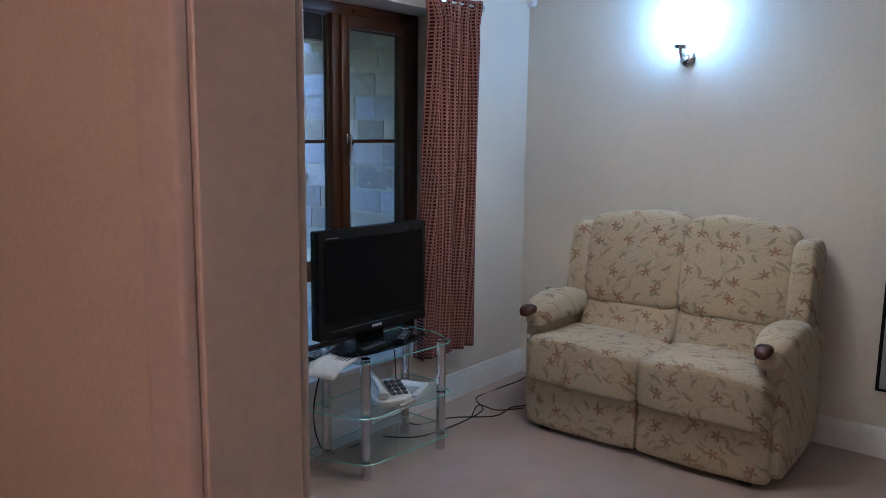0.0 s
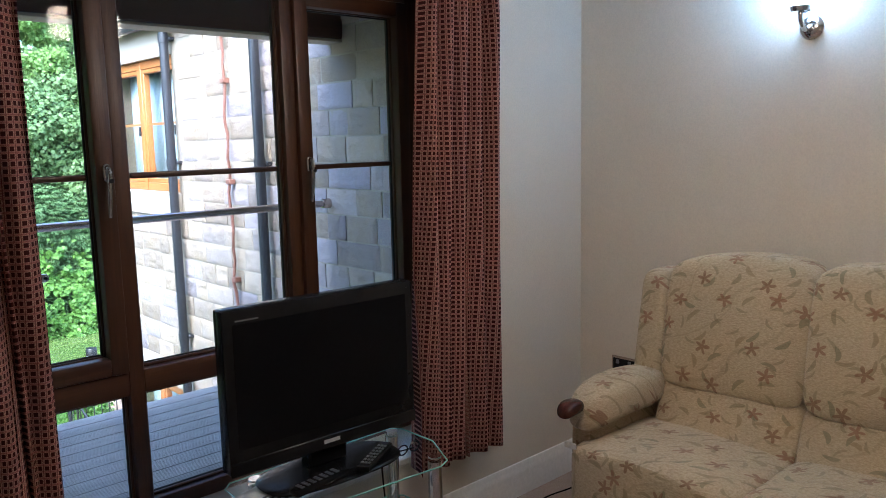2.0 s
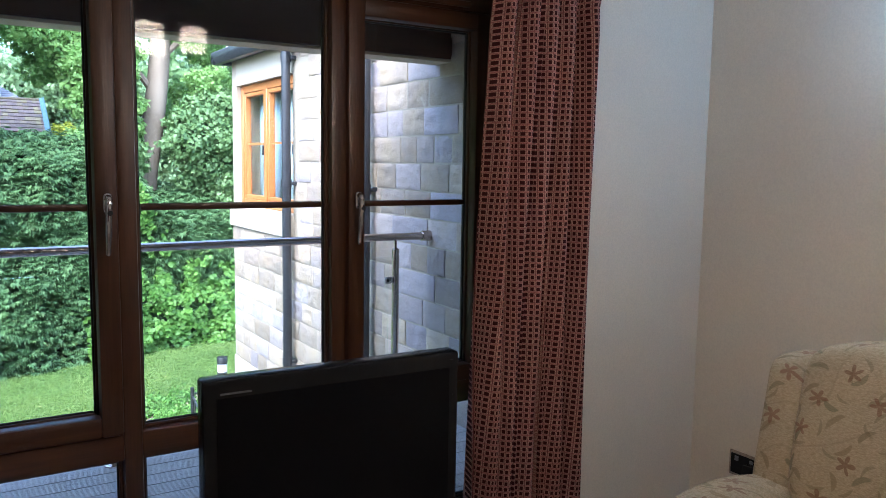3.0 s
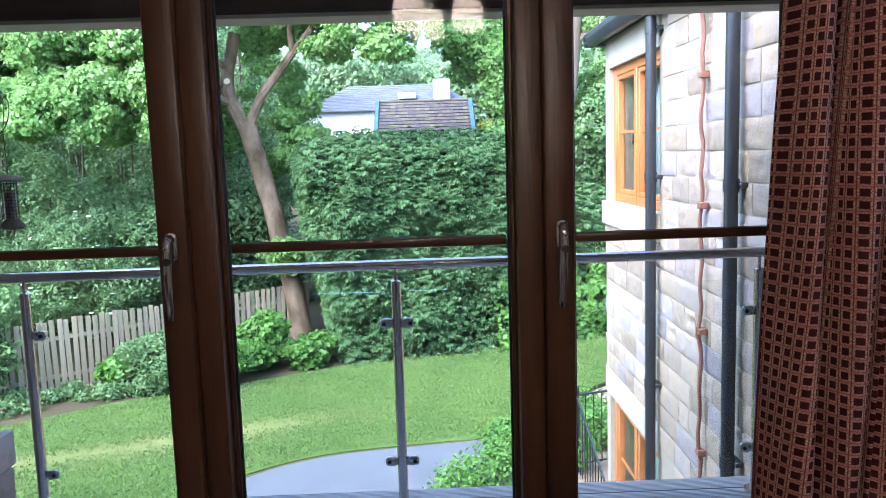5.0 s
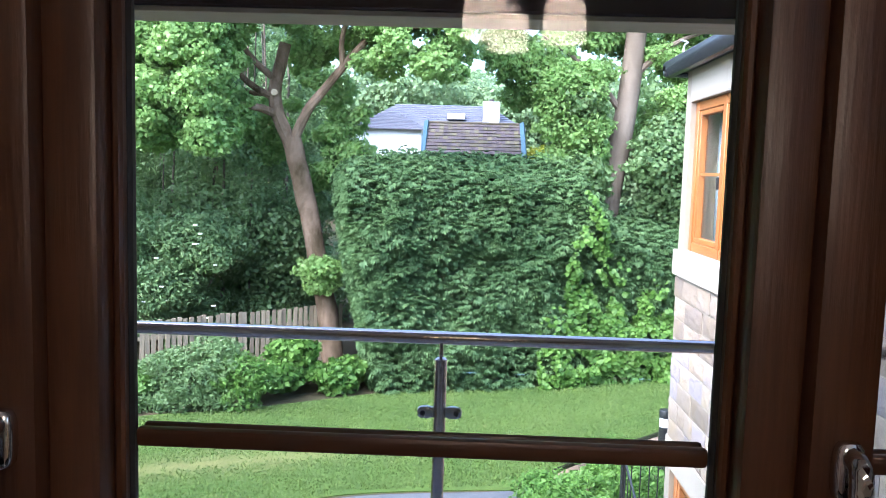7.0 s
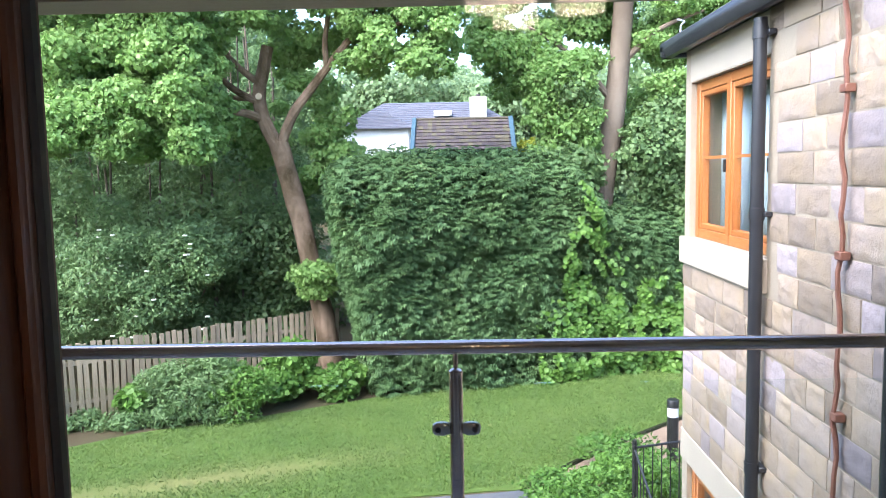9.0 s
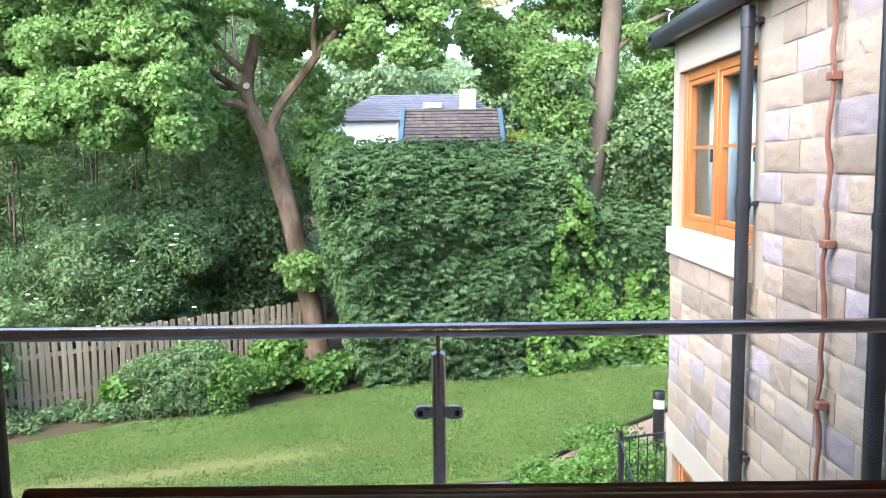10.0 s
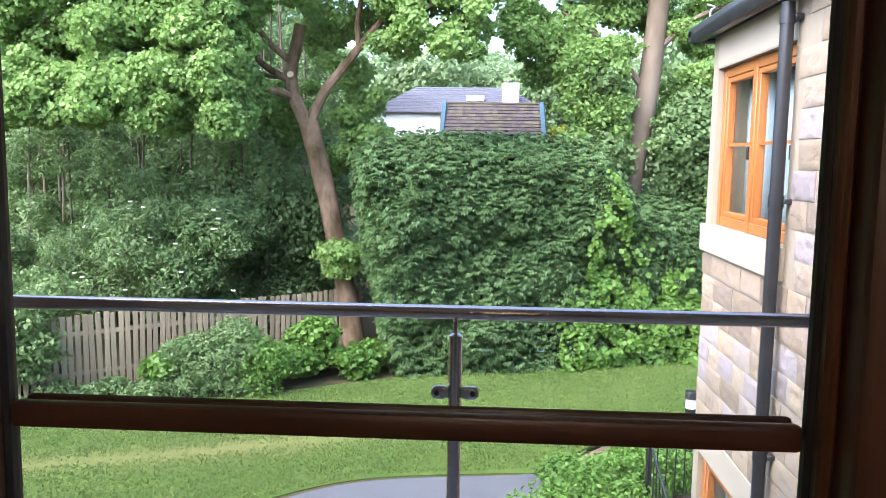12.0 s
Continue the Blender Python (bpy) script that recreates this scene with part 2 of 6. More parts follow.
M_WALL = surf("painted_plaster", (0.76, 0.70, 0.60), (0.72, 0.66, 0.565), 1.5, 0.85, bump=0.04, bscale=160, spec=0.2)
M_CEIL = surf("white_ceiling_paint", (0.82, 0.81, 0.78), (0.78, 0.77, 0.74), 2.0, 0.9, bump=0.03, spec=0.2)
M_CARPET = surf("beige_carpet", (0.50, 0.40, 0.34), (0.43, 0.34, 0.29), 5.0, 0.98, bump=0.7, bscale=260, spec=0.05, sheen=0.2)
M_WHITE = surf("white_gloss_paint", (0.80, 0.79, 0.76), (0.76, 0.75, 0.72), 4.0, 0.35, bump=0.02)
M_JAMB = surf("satin_white_trim", (0.72, 0.66, 0.62), (0.68, 0.62, 0.58), 3.0, 0.45, bump=0.03)
M_FRAMEZ = wood_mat("dark_oak_upright", (0.046, 0.017, 0.008), (0.092, 0.036, 0.015), "z", 0.38)
M_FRAMEX = wood_mat("dark_oak_cross", (0.046, 0.017, 0.008), (0.092, 0.036, 0.015), "x", 0.38)
M_ORANGEZ = wood_mat("honey_oak_upright", (0.34, 0.115, 0.030), (0.46, 0.18, 0.052), "z", 0.4)
M_ORANGEY = wood_mat("honey_oak_cross", (0.34, 0.115, 0.030), (0.46, 0.18, 0.052), "y", 0.4)
M_ANTELOPE = wood_mat("carved_brown_wood", (0.20, 0.085, 0.03), (0.30, 0.14, 0.055), "z", 0.35, 2.0)
M_KNOB = wood_mat("mahogany_wood", (0.05, 0.014, 0.010), (0.10, 0.03, 0.02), "x", 0.25, 2.0)
M_GLASS = glass_mat("clear_window_glass", (0.97, 0.985, 0.98))
M_SHELF = glass_mat("tempered_shelf_glass", (0.95, 0.985, 0.975))
M_EDGE = surf("green_glass_edge", (0.22, 0.55, 0.48), (0.35, 0.68, 0.62), 10, 0.15, bump=0.0)
M_RUBBER = surf("black_seal", (0.012, 0.012, 0.013), (0.02, 0.02, 0.02), 8, 0.6, bump=0.02)
M_BLACK = surf("gloss_black_plastic", (0.010, 0.010, 0.011), (0.014, 0.014, 0.015), 3, 0.25, bump=0.0, spec=0.2)
M_SCREEN = surf("dark_tv_screen", (0.006, 0.006, 0.007), (0.008, 0.008, 0.009), 3, 0.16, bump=0.0, spec=0.06)
M_GREYPL = surf("grey_plastic", (0.10, 0.10, 0.105), (0.14, 0.14, 0.14), 12, 0.4, bump=0.03)
M_SILVER = surf("silver_print", (0.55, 0.55, 0.56), (0.6, 0.6, 0.6), 10, 0.35, bump=0.0)
M_CHROME = surf("polished_chrome", (0.78, 0.78, 0.79), (0.70, 0.70, 0.71), 12, 0.10, metal=1.0, bump=0.0)
M_STEEL = surf("brushed_stainless_steel", (0.62, 0.52, 0.47), (0.50, 0.42, 0.38), 14, 0.25, metal=1.0, bump=0.02, stretch=(1, 8, 8))
M_NICKEL = surf("satin_nickel", (0.40, 0.38, 0.35), (0.48, 0.46, 0.43), 14, 0.28, metal=1.0, bump=0.0)
M_FLORAL = fabric_floral()
M_CURTAIN = fabric_curtain()
M_IVORY = surf("ivory_plastic", (0.72, 0.70, 0.62), (0.66, 0.64, 0.57), 12, 0.4, bump=0.02)
M_PAPER = surf("printed_paper", (0.74, 0.73, 0.70), (0.62, 0.62, 0.60), 30, 0.8, bump=0.02)
M_INK = surf("dark_ink", (0.08, 0.08, 0.09), (0.14, 0.14, 0.15), 30, 0.7, bump=0.0)
M_FIREGREY = surf("silver_fire_panel", (0.36, 0.37, 0.39), (0.32, 0.33, 0.35), 6, 0.42, metal=0.3, bump=0.02)
M_PEBBLE = surf("pale_pebbles", (0.60, 0.57, 0.52), (0.45, 0.43, 0.40), 14, 0.7, bump=0.2, vary=0.2)
M_DELFTW = surf("white_glazed_china", (0.75, 0.78, 0.82), (0.70, 0.73, 0.80), 8, 0.12, bump=0.0)
M_DELFTB = surf("cobalt_blue_glaze", (0.03, 0.05, 0.20), (0.06, 0.10, 0.32), 25, 0.12, bump=0.0)
M_STONE = surf("buff_sandstone", (0.37, 0.285, 0.195), (0.33, 0.27, 0.23), 5, 0.9, bump=0.8, bscale=38, vary=0.26, spec=0.15, third=(0.31, 0.275, 0.31))
M_STONE_I = surf("buff_sandstone_far", (0.37, 0.285, 0.195), (0.33, 0.27, 0.23), 5, 0.9, bump=0.8, bscale=38, vary=0.26, island=True, spec=0.15, third=(0.31, 0.275, 0.31))
M_MORTAR = surf("sandy_mortar", (0.40, 0.34, 0.26), (0.34, 0.29, 0.23), 20, 0.95, bump=0.4, spec=0.1)
M_DRESSED = surf("dressed_pale_stone", (0.46, 0.40, 0.32), (0.41, 0.36, 0.295), 4, 0.9, bump=0.15, bscale=110, spec=0.15)
M_PIPE = surf("dark_grey_downpipe", (0.020, 0.021, 0.026), (0.030, 0.031, 0.036), 8, 0.35, bump=0.02)
M_COPPER = surf("brown_conductor_tape", (0.25, 0.11, 0.075), (0.19, 0.085, 0.06), 20, 0.55, bump=0.15)
M_BEAM = wood_mat("dark_stained_beam", (0.055, 0.024, 0.016), (0.09, 0.042, 0.028), "x", 0.45)
M_PALEWOOD = wood_mat("pale_timber_batten", (0.50, 0.40, 0.28), (0.42, 0.33, 0.22), "x", 0.6)
M_DECK = surf("weathered_decking", (0.54, 0.52, 0.50), (0.43, 0.41, 0.395), 4, 0.85, bump=0.3, bscale=50, vary=0.12, stretch=(0.15, 3, 3))
M_SLATE = surf("grey_slate", (0.10, 0.10, 0.125), (0.15, 0.15, 0.18), 3, 0.55, bump=0.2, vary=0.12, island=True)
M_TILE = surf("mossy_brown_roof_tile", (0.085, 0.062, 0.062), (0.060, 0.050, 0.055), 4, 0.8, bump=0.5, vary=0.25, third=(0.12, 0.11, 0.05))
M_RENDER = surf("white_render", (0.78, 0.78, 0.77), (0.70, 0.70, 0.70), 1.0, 0.85, bump=0.1)
M_BLUEBOARD = surf("blue_painted_board", (0.03, 0.085, 0.12), (0.05, 0.11, 0.15), 5, 0.5, bump=0.1)
M_FENCE = surf("grey_weathered_timber", (0.31, 0.25, 0.165), (0.22, 0.18, 0.125), 3, 0.9, bump=0.3, vary=0.2, stretch=(6, 6, 0.4))
M_BARK = surf("mottled_bark", (0.055, 0.040, 0.020), (0.27, 0.19, 0.135), 3.6, 0.95, bump=1.0, bscale=16, stretch=(1, 1, 0.45), spec=0.1)
M_BARK2 = surf("grey_brown_bark", (0.13, 0.10, 0.075), (0.23, 0.185, 0.145), 2.5, 0.95, bump=1.0, bscale=18, stretch=(1, 1, 0.35), spec=0.1)
M_BARK3 = surf("pale_birch_bark", (0.17, 0.15, 0.12), (0.09, 0.08, 0.06), 2.5, 0.9, bump=0.5, bscale=18, spec=0.1)
M_CUT = surf("pale_cut_wood", (0.55, 0.45, 0.30), (0.48, 0.38, 0.25), 9, 0.8, bump=0.1)
M_LEAF = leaf_mat("sycamore_leaf", (0.15, 0.28, 0.075), (0.33, 0.49, 0.165), 0.5)
M_LEAFD = leaf_mat("woodland_leaf", (0.085, 0.155, 0.058), (0.19, 0.29, 0.11), 0.4)
M_LEAFG = leaf_mat("grey_green_leaf", (0.10, 0.18, 0.065), (0.20, 0.30, 0.12), 0.35)
M_LEAFY = leaf_mat("bright_ivy_leaf", (0.065, 0.155, 0.028), (0.17, 0.31, 0.06), 0.4)
M_LEAFYEL = leaf_mat("golden_conifer_leaf", (0.30, 0.34, 0.03), (0.45, 0.48, 0.06), 0.3)
M_CONIFER = leaf_mat("leylandii_spray", (0.050, 0.110, 0.040), (0.14, 0.235, 0.088), 0.25, 0.6)
# paler, greyer than the woodland leaf: distance haze painted into the colour
M_FAR = leaf_mat("haze_paled_leaf", (0.17, 0.26, 0.12), (0.27, 0.37, 0.18), 0.4)
M_FLOWER = surf("cream_blossom", (0.75, 0.76, 0.64), (0.7, 0.7, 0.6), 9, 0.8, bump=0.1)
# near-black; inside the hedge this colour stands in for shade among the twigs
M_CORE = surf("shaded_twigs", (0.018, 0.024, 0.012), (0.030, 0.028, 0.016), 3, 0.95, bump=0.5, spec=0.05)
M_LAWN = lawn_mat()
M_BLADE = leaf_mat("grass_blade", (0.052, 0.105, 0.016), (0.145, 0.200, 0.045), 0.3)
M_SOIL = surf("woodland_soil", (0.085, 0.062, 0.040), (0.055, 0.060, 0.028), 1.2, 0.95, bump=0.6, bscale=12, spec=0.05)
M_BED = surf("brown_bark_mulch", (0.26, 0.19, 0.14), (0.20, 0.14, 0.10), 3, 0.95, bump=0.6, bscale=30, spec=0.05)
M_ASPHALT = surf("grey_asphalt", (0.085, 0.088, 0.10), (0.11, 0.112, 0.125), 2, 0.8, bump=0.3, bscale=70)
M_IRON = surf("black_painted_iron", (0.012, 0.012, 0.013), (0.02, 0.02, 0.022), 8, 0.4, bump=0.03)
M_BLIND = surf("pale_blue_blind", (0.42, 0.52, 0.58), (0.48, 0.58, 0.63), 6, 0.7, bump=0.03)
M_ROOMDARK = surf("dim_room_paint", (0.30, 0.30, 0.30), (0.26, 0.26, 0.26), 3, 0.9, bump=0.02)
M_SCONCE = glow_mat("lit_white_glass", (0.50, 0.74, 1.0), 2.7)
M_SHADE = glow_mat("lit_pendant_glass", (1.0, 0.74, 0.50), 4.0)
M_HALL = glow_mat("lit_hall_globe", (1.0, 0.48, 0.28), 4.5)
M_SEED = surf("bird_seed", (0.24, 0.19, 0.13), (0.12, 0.09, 0.06), 60, 0.9, bump=0.4)


# ---- shapes ----
def box(bm, x0, x1, y0, y1, z0, z1, bevel=0.0, seg=1):
    r = bmesh.ops.create_cube(bm, size=1.0)
    for v in r["verts"]:
        v.co = Vector(((x0 + x1) / 2 + v.co.x * (x1 - x0), (y0 + y1) / 2 + v.co.y * (y1 - y0), (z0 + z1) / 2 + v.co.z * (z1 - z0)))
    if bevel:
        es = list({e for v in r["verts"] for e in v.link_edges})
        bmesh.ops.bevel(bm, geom=es, offset=bevel, segments=seg, affect="EDGES", profile=0.5)


def rod(bm, p0, p1, r0, r1=None, seg=12, caps=True):
    r1 = r0 if r1 is None else r1
    p0, p1 = Vector(p0), Vector(p1)
    m = Matrix.Translation((p0 + p1) / 2) @ (p1 - p0).to_track_quat("Z", "Y").to_matrix().to_4x4()
    bmesh.ops.create_cone(bm, cap_ends=caps, cap_tris=False, segments=seg, radius1=r0, radius2=r1, depth=(p1 - p0).length, matrix=m)


def tube(bm, pts, radii, seg=8):
    """A swept tube through points, with its radius at each."""
    pts = [Vector(p) for p in pts]
    if not isinstance(radii, (list, tuple)):
        radii = [radii] * len(pts)
    rings = []
    up = Vector((0.31, 0.17, 0.93))
    for i, p in enumerate(pts):
        d = (pts[min(i + 1, len(pts) - 1)] - pts[max(i - 1, 0)]).normalized()
        a = d.cross(up)
        a = (a if a.length > 0.05 else d.cross(Vector((1, 0, 0)))).normalized()
        b = d.cross(a)
        rings.append([bm.verts.new(p + (a * math.cos(6.2832 * k / seg) + b * math.sin(6.2832 * k / seg)) * radii[i]) for k in range(seg)])
    for r, s in zip(rings, rings[1:]):
        for k in range(seg):
            bm.faces.new((r[k], r[(k + 1) % seg], s[(k + 1) % seg], s[k]))
    bm.faces.new(rings[0])
    bm.faces.new(rings[-1][::-1])


def smooth_path(pts, n=6):
    """More points along a Catmull-Rom curve."""
    pts = [Vector(p) for p in pts]
    out = []
    for i in range(len(pts) - 1):
        a, b, c, d = pts[max(i - 1, 0)], pts[i], pts[i + 1], pts[min(i + 2, len(pts) - 1)]
        for k in range(n):
            t = k / n
            out.append(0.5 * (2 * b + (c - a) * t + (2 * a - 5 * b + 4 * c - d) * t * t + (3 * b - a - 3 * c + d) * t ** 3))
    return out + [pts[-1]]


def lathe(bm, prof, seg=24, at=(0, 0, 0)):
    at = Vector(at)
    rings = [[bm.verts.new(at + Vector((r * math.cos(6.2832 * k / seg), r * math.sin(6.2832 * k / seg), z))) for k in range(seg)] for r, z in prof]
    for r, s in zip(rings, rings[1:]):
        for k in range(seg):
            bm.faces.new((r[k], r[(k + 1) % seg], s[(k + 1) % seg], s[k]))
    bm.faces.new(rings[0][::-1])
    bm.faces.new(rings[-1])


def pillow(bm, c, s, power=5.0, cuts=7, shape=None):
    """A stuffed, rounded block with half sizes s round c."""
    n = cuts + 1
    seen = {}

    def vert(p):
        k = (round(p[0], 4), round(p[1], 4), round(p[2], 4))
        if k not in seen:
            seen[k] = bm.verts.new(p)
        return seen[k]
    for ax in range(3):
        for sg in (-1, 1):
            def at(i, j):
                p = [0, 0, 0]
                p[ax], p[(ax + 1) % 3], p[(ax + 2) % 3] = sg, -1 + 2 * i / n, -1 + 2 * j / n
                return vert(p)
            for i in range(n):
                for j in range(n):
                    q = (at(i, j), at(i + 1, j), at(i + 1, j + 1), at(i, j + 1))
                    bm.faces.new(q if sg > 0 else q[::-1])
    for v in list(seen.values()):
        p = v.co
        q = p / (abs(p.x) ** power + abs(p.y) ** power + abs(p.z) ** power) ** (1 / power)
        q = Vector((q.x * s[0], q.y * s[1], q.z * s[2]))
        if shape:
            q = shape(q)
        v.co = Vector(c) + q


def prism(bm, pts, z0, z1):
    """An upright block over a flat outline."""
    lo = [bm.verts.new((x, y, z0)) for x, y in pts]
    hi = [bm.verts.new((x, y, z1)) for x, y in pts]
    bm.faces.new(lo[::-1])
    bm.faces.new(hi)
    for i in range(len(pts)):
        j = (i + 1) % len(pts)
        bm.faces.new((lo[i], lo[j], hi[j], hi[i]))


LOCAL = set()


def attach(ob, parent):
    """Hang a part on its thing; parts are drawn in world places unless the thing was made local."""
    if parent:
        ob.parent = parent
        if parent.type == "EMPTY" and parent.name not in LOCAL:
            ob.matrix_parent_inverse = parent.matrix_basis.inverted()


def finish(name, bm, material, parent=None, label="", smooth=False):
    bmesh.ops.recalc_face_normals(bm, faces=bm.faces)
    me = bpy.data.meshes.new(name)
    bm.to_mesh(me)
    bm.free()
    me.materials.append(material)
    if smooth:
        me.shade_smooth()
        me.set_sharp_from_angle(angle=radians(38))
    ob = new(name, me)
    attach(ob, parent)
    if label:
        ob["label"] = label
    return ob


def part(name, bm, material, parent, label="", smooth=True):
    return finish(name, bm, material, parent, label, smooth)


def made(fn, *a, **k):
    bm = bmesh.new()
    fn(bm, *a, **k)
    return bm


def boxm(*a, **k):
    return made(box, *a, **k)


def thing(name, at, label, category, group="", rz=0, kind="", local=False):
    e = new(name)
    if local:
        LOCAL.add(e.name)
    e.empty_display_size = 0.1
    e.matrix_basis = pose(*at, 0, 0, rz)
    return tagged(e, label, category, group, kind)


def structure(name, bm, material, label, category, smooth=False):
    return tagged(finish(name, bm, material, smooth=smooth), label, category, kind="structure")


def raw_mesh(name, verts, faces, material):
    """One mesh from arrays: verts (n, 3), faces (m, k)."""
    me = bpy.data.meshes.new(name)
    k = faces.shape[1]
    me.vertices.add(len(verts))
    me.vertices.foreach_set("co", verts.astype(np.float32).ravel())
    me.loops.add(faces.size)
    me.loops.foreach_set("vertex_index", faces.astype(np.int32).ravel())
    me.polygons.add(len(faces))
    me.polygons.foreach_set("loop_start", np.arange(0, faces.size, k, dtype=np.int32))
    me.update(calc_edges=True)
    me.materials.append(material)
    return me


rng = np.random.default_rng(7)


def leaf_mesh(name, centres, normals, size, material, aspect=0.6, droop=0.0, jitter=0.9):
    """Folded leaf blades, one at each centre, turned roughly to the normals."""
    n = len(centres)
    nor = normals + rng.normal(0, jitter, (n, 3))
    nor /= np.linalg.norm(nor, axis=1)[:, None] + 1e-9
    d = rng.normal(0, 1, (n, 3))
    d[:, 2] -= droop
    d -= nor * (d * nor).sum(1)[:, None]
    d /= np.linalg.norm(d, axis=1)[:, None] + 1e-9
    s = np.cross(nor, d)
    L = size * rng.uniform(0.6, 1.35, n)[:, None]
    w = L * aspect * 0.5
    tip, base = centres + d * L * 0.5, centres - d * L * 0.5
    mid = centres + nor * L * 0.10
    a, b = mid + s * w, mid - s * w
    verts = np.stack((base, a, tip, b), 1).reshape(-1, 3)
    i = np.arange(n)[:, None] * 4
    faces = np.concatenate((i + np.array([[0, 1, 2]]), i + np.array([[0, 2, 3]])), 1).reshape(-1, 3)
    return raw_mesh(name, verts, faces, material)


def clump_points(clumps, density):
    """Points on the shells of overlapping clumps (x, y, z, rx, ry, rz), and their outward normals."""
    ps, ns = [], []
    for x, y, z, rx, ry, rz in clumps:
        n = max(8, int(density * (rx * ry + ry * rz + rx * rz) / 3))
        v = rng.normal(0, 1, (n, 3))
        v /= np.linalg.norm(v, axis=1)[:, None]
        r = rng.uniform(0.45, 1.0, n) ** 0.5
        r = r * (1 + 0.25 * np.sin(v[:, 0] * 7 + x * 3) * np.sin(v[:, 2] * 6 + z) + rng.normal(0, 0.06, n))
        ps.append(np.array((x, y, z)) + v * r[:, None] * np.array((rx, ry, rz)))
        ns.append(v + np.array((0, -0.2, 0.5)))
    return np.concatenate(ps), np.concatenate(ns)


def leaves(name, clumps, density, size, material, parent=None, label="", **k):
    p, n = clump_points(clumps, density)
    ob = new(name, leaf_mesh(name, p, n, size, material, **k))
    attach(ob, parent)
    if label:
        ob["label"] = label
    return ob


# ---- the room ----
RX0, RX1, RY0, RY1, RH = 0.70, 4.19, -1.35, 2.97, 2.45
WX0, WX1, WZ0, WZ1 = 1.63, 3.435, 0.365, 2.105
structure("floor", boxm(-1.3, RX1 + 0.3, RY0 - 0.1, RY1, -0.1, 0.0), M_CARPET, "beige cut-pile carpet over the whole room", "carpet")
structure("ceiling", boxm(-1.3, RX1 + 0.3, RY0 - 0.1, 3.32, RH, RH + 0.12), M_CEIL, "plain white painted ceiling", "ceiling")
bm = bmesh.new()
box(bm, RX0 - 0.115, WX0, RY1, 3.30, 0, RH)
box(bm, WX1, RX1 + 0.17, RY1, 3.30, 0, RH)
box(bm, WX0, WX1, RY1, 3.30, 0, WZ0)
box(bm, WX0, WX1, RY1, 3.30, WZ1, RH)
structure("wall_north", bm, M_WALL, "cream painted wall with a deep window recess", "wall")
structure("wall_east", boxm(RX1, RX1 + 0.17, RY0, RY1, 0, RH), M_WALL, "plain cream painted wall behind the sofa", "wall")
structure("wall_south", boxm(-1.3, RX1 + 0.17, RY0 - 0.12, RY0, 0, RH), M_WALL, "plain cream painted wall", "wall")
DY0, DY1, DH = 0.185, 0.992, 2.03
bm = bmesh.new()
box(bm, RX0 - 0.115, RX0, RY0, DY0 - 0.03, 0, RH)
box(bm, RX0 - 0.115, RX0, DY1 + 0.03, RY1, 0, RH)
box(bm, RX0 - 0.115, RX0, DY0 - 0.03, DY1 + 0.03, DH + 0.03, RH)
structure("wall_west", bm, M_WALL, "cream painted wall with the doorway", "wall")
structure("wall_hall_west", boxm(-1.3, -1.2, RY0, 2.0, 0, RH), M_WALL, "plain cream hall wall", "wall")
structure("wall_hall_north", boxm(-1.2, RX0 - 0.115, 1.9, 2.0, 0, RH), M_WALL, "plain cream hall wall", "wall")

door = tagged(new("door_1"), "open doorway with white painted lining and architraves", "doorway", kind="structure")
part("door_lining", boxm(RX0 - 0.118, RX0 + 0.003, DY1, DY1 + 0.03, 0, DH, bevel=0.002), M_JAMB, door)
part("door_lining", boxm(RX0 - 0.118, RX0 + 0.003, DY0 - 0.03, DY0, 0, DH, bevel=0.002), M_JAMB, door)
part("door_lining", boxm(RX0 - 0.118, RX0 + 0.003, DY0 - 0.03, DY1 + 0.03, DH, DH + 0.03), M_JAMB, door)
for x0, x1 in ((RX0 + 0.003, RX0 + 0.021), (RX0 - 0.136, RX0 - 0.118)):
    for a, b in ((DY1 + 0.006, DY1 + 0.076), (DY0 - 0.076, DY0 - 0.006)):
        part("architrave", boxm(x0, x1, a, b, 0, DH + 0.07, bevel=0.006, seg=3), M_JAMB, door)
    part("architrave", boxm(x0, x1, DY0 - 0.006, DY1 + 0.006, DH + 0.006, DH + 0.07, bevel=0.006, seg=3), M_JAMB, door)


def skirting(bm, p, q, inward):
    """Moulded skirting board from p to q on the wall, standing out along inward."""
    prof = [(0, 0), (0.018, 0), (0.018, 0.092), (0.0155, 0.100), (0.0155, 0.108), (0.011, 0.116), (0.009, 0.132), (0.005, 0.143), (0, 0.145)]
    ends = []
    for e in (p, q):
        ends.append([bm.verts.new((e[0] + inward[0] * d, e[1] + inward[1] * d, z)) for d, z in prof])
    n = len(prof)
    for i in range(n):
        j = (i + 1) % n
        bm.faces.new((ends[0][i], ends[0][j], ends[1][j], ends[1][i]))
    bm.faces.new(ends[0])
    bm.faces.new(ends[1][::-1])


for p, q, n in (((RX0, RY1), (RX1, RY1), (0, -1)), ((RX1, RY1 - 0.018), (RX1, RY0), (-1, 0)), ((RX0, RY0), (RX1, RY0), (0, 1)),
                ((RX0, DY1 + 0.08), (RX0, RY1 - 0.018), (1, 0)), ((RX0, RY0), (RX0, DY0 - 0.08), (1, 0))):
    structure("baseboard", made(skirting, p, q, n), M_WHITE, "white gloss moulded skirting board", "skirting board", smooth=True)
structure("window_board", boxm(WX0 + 0.002, WX1 - 0.002, 2.945, 3.19, WZ0 - 0.02, WZ0 + 0.004, bevel=0.006, seg=3), M_WHITE, "white painted window board under the window", "window sill")

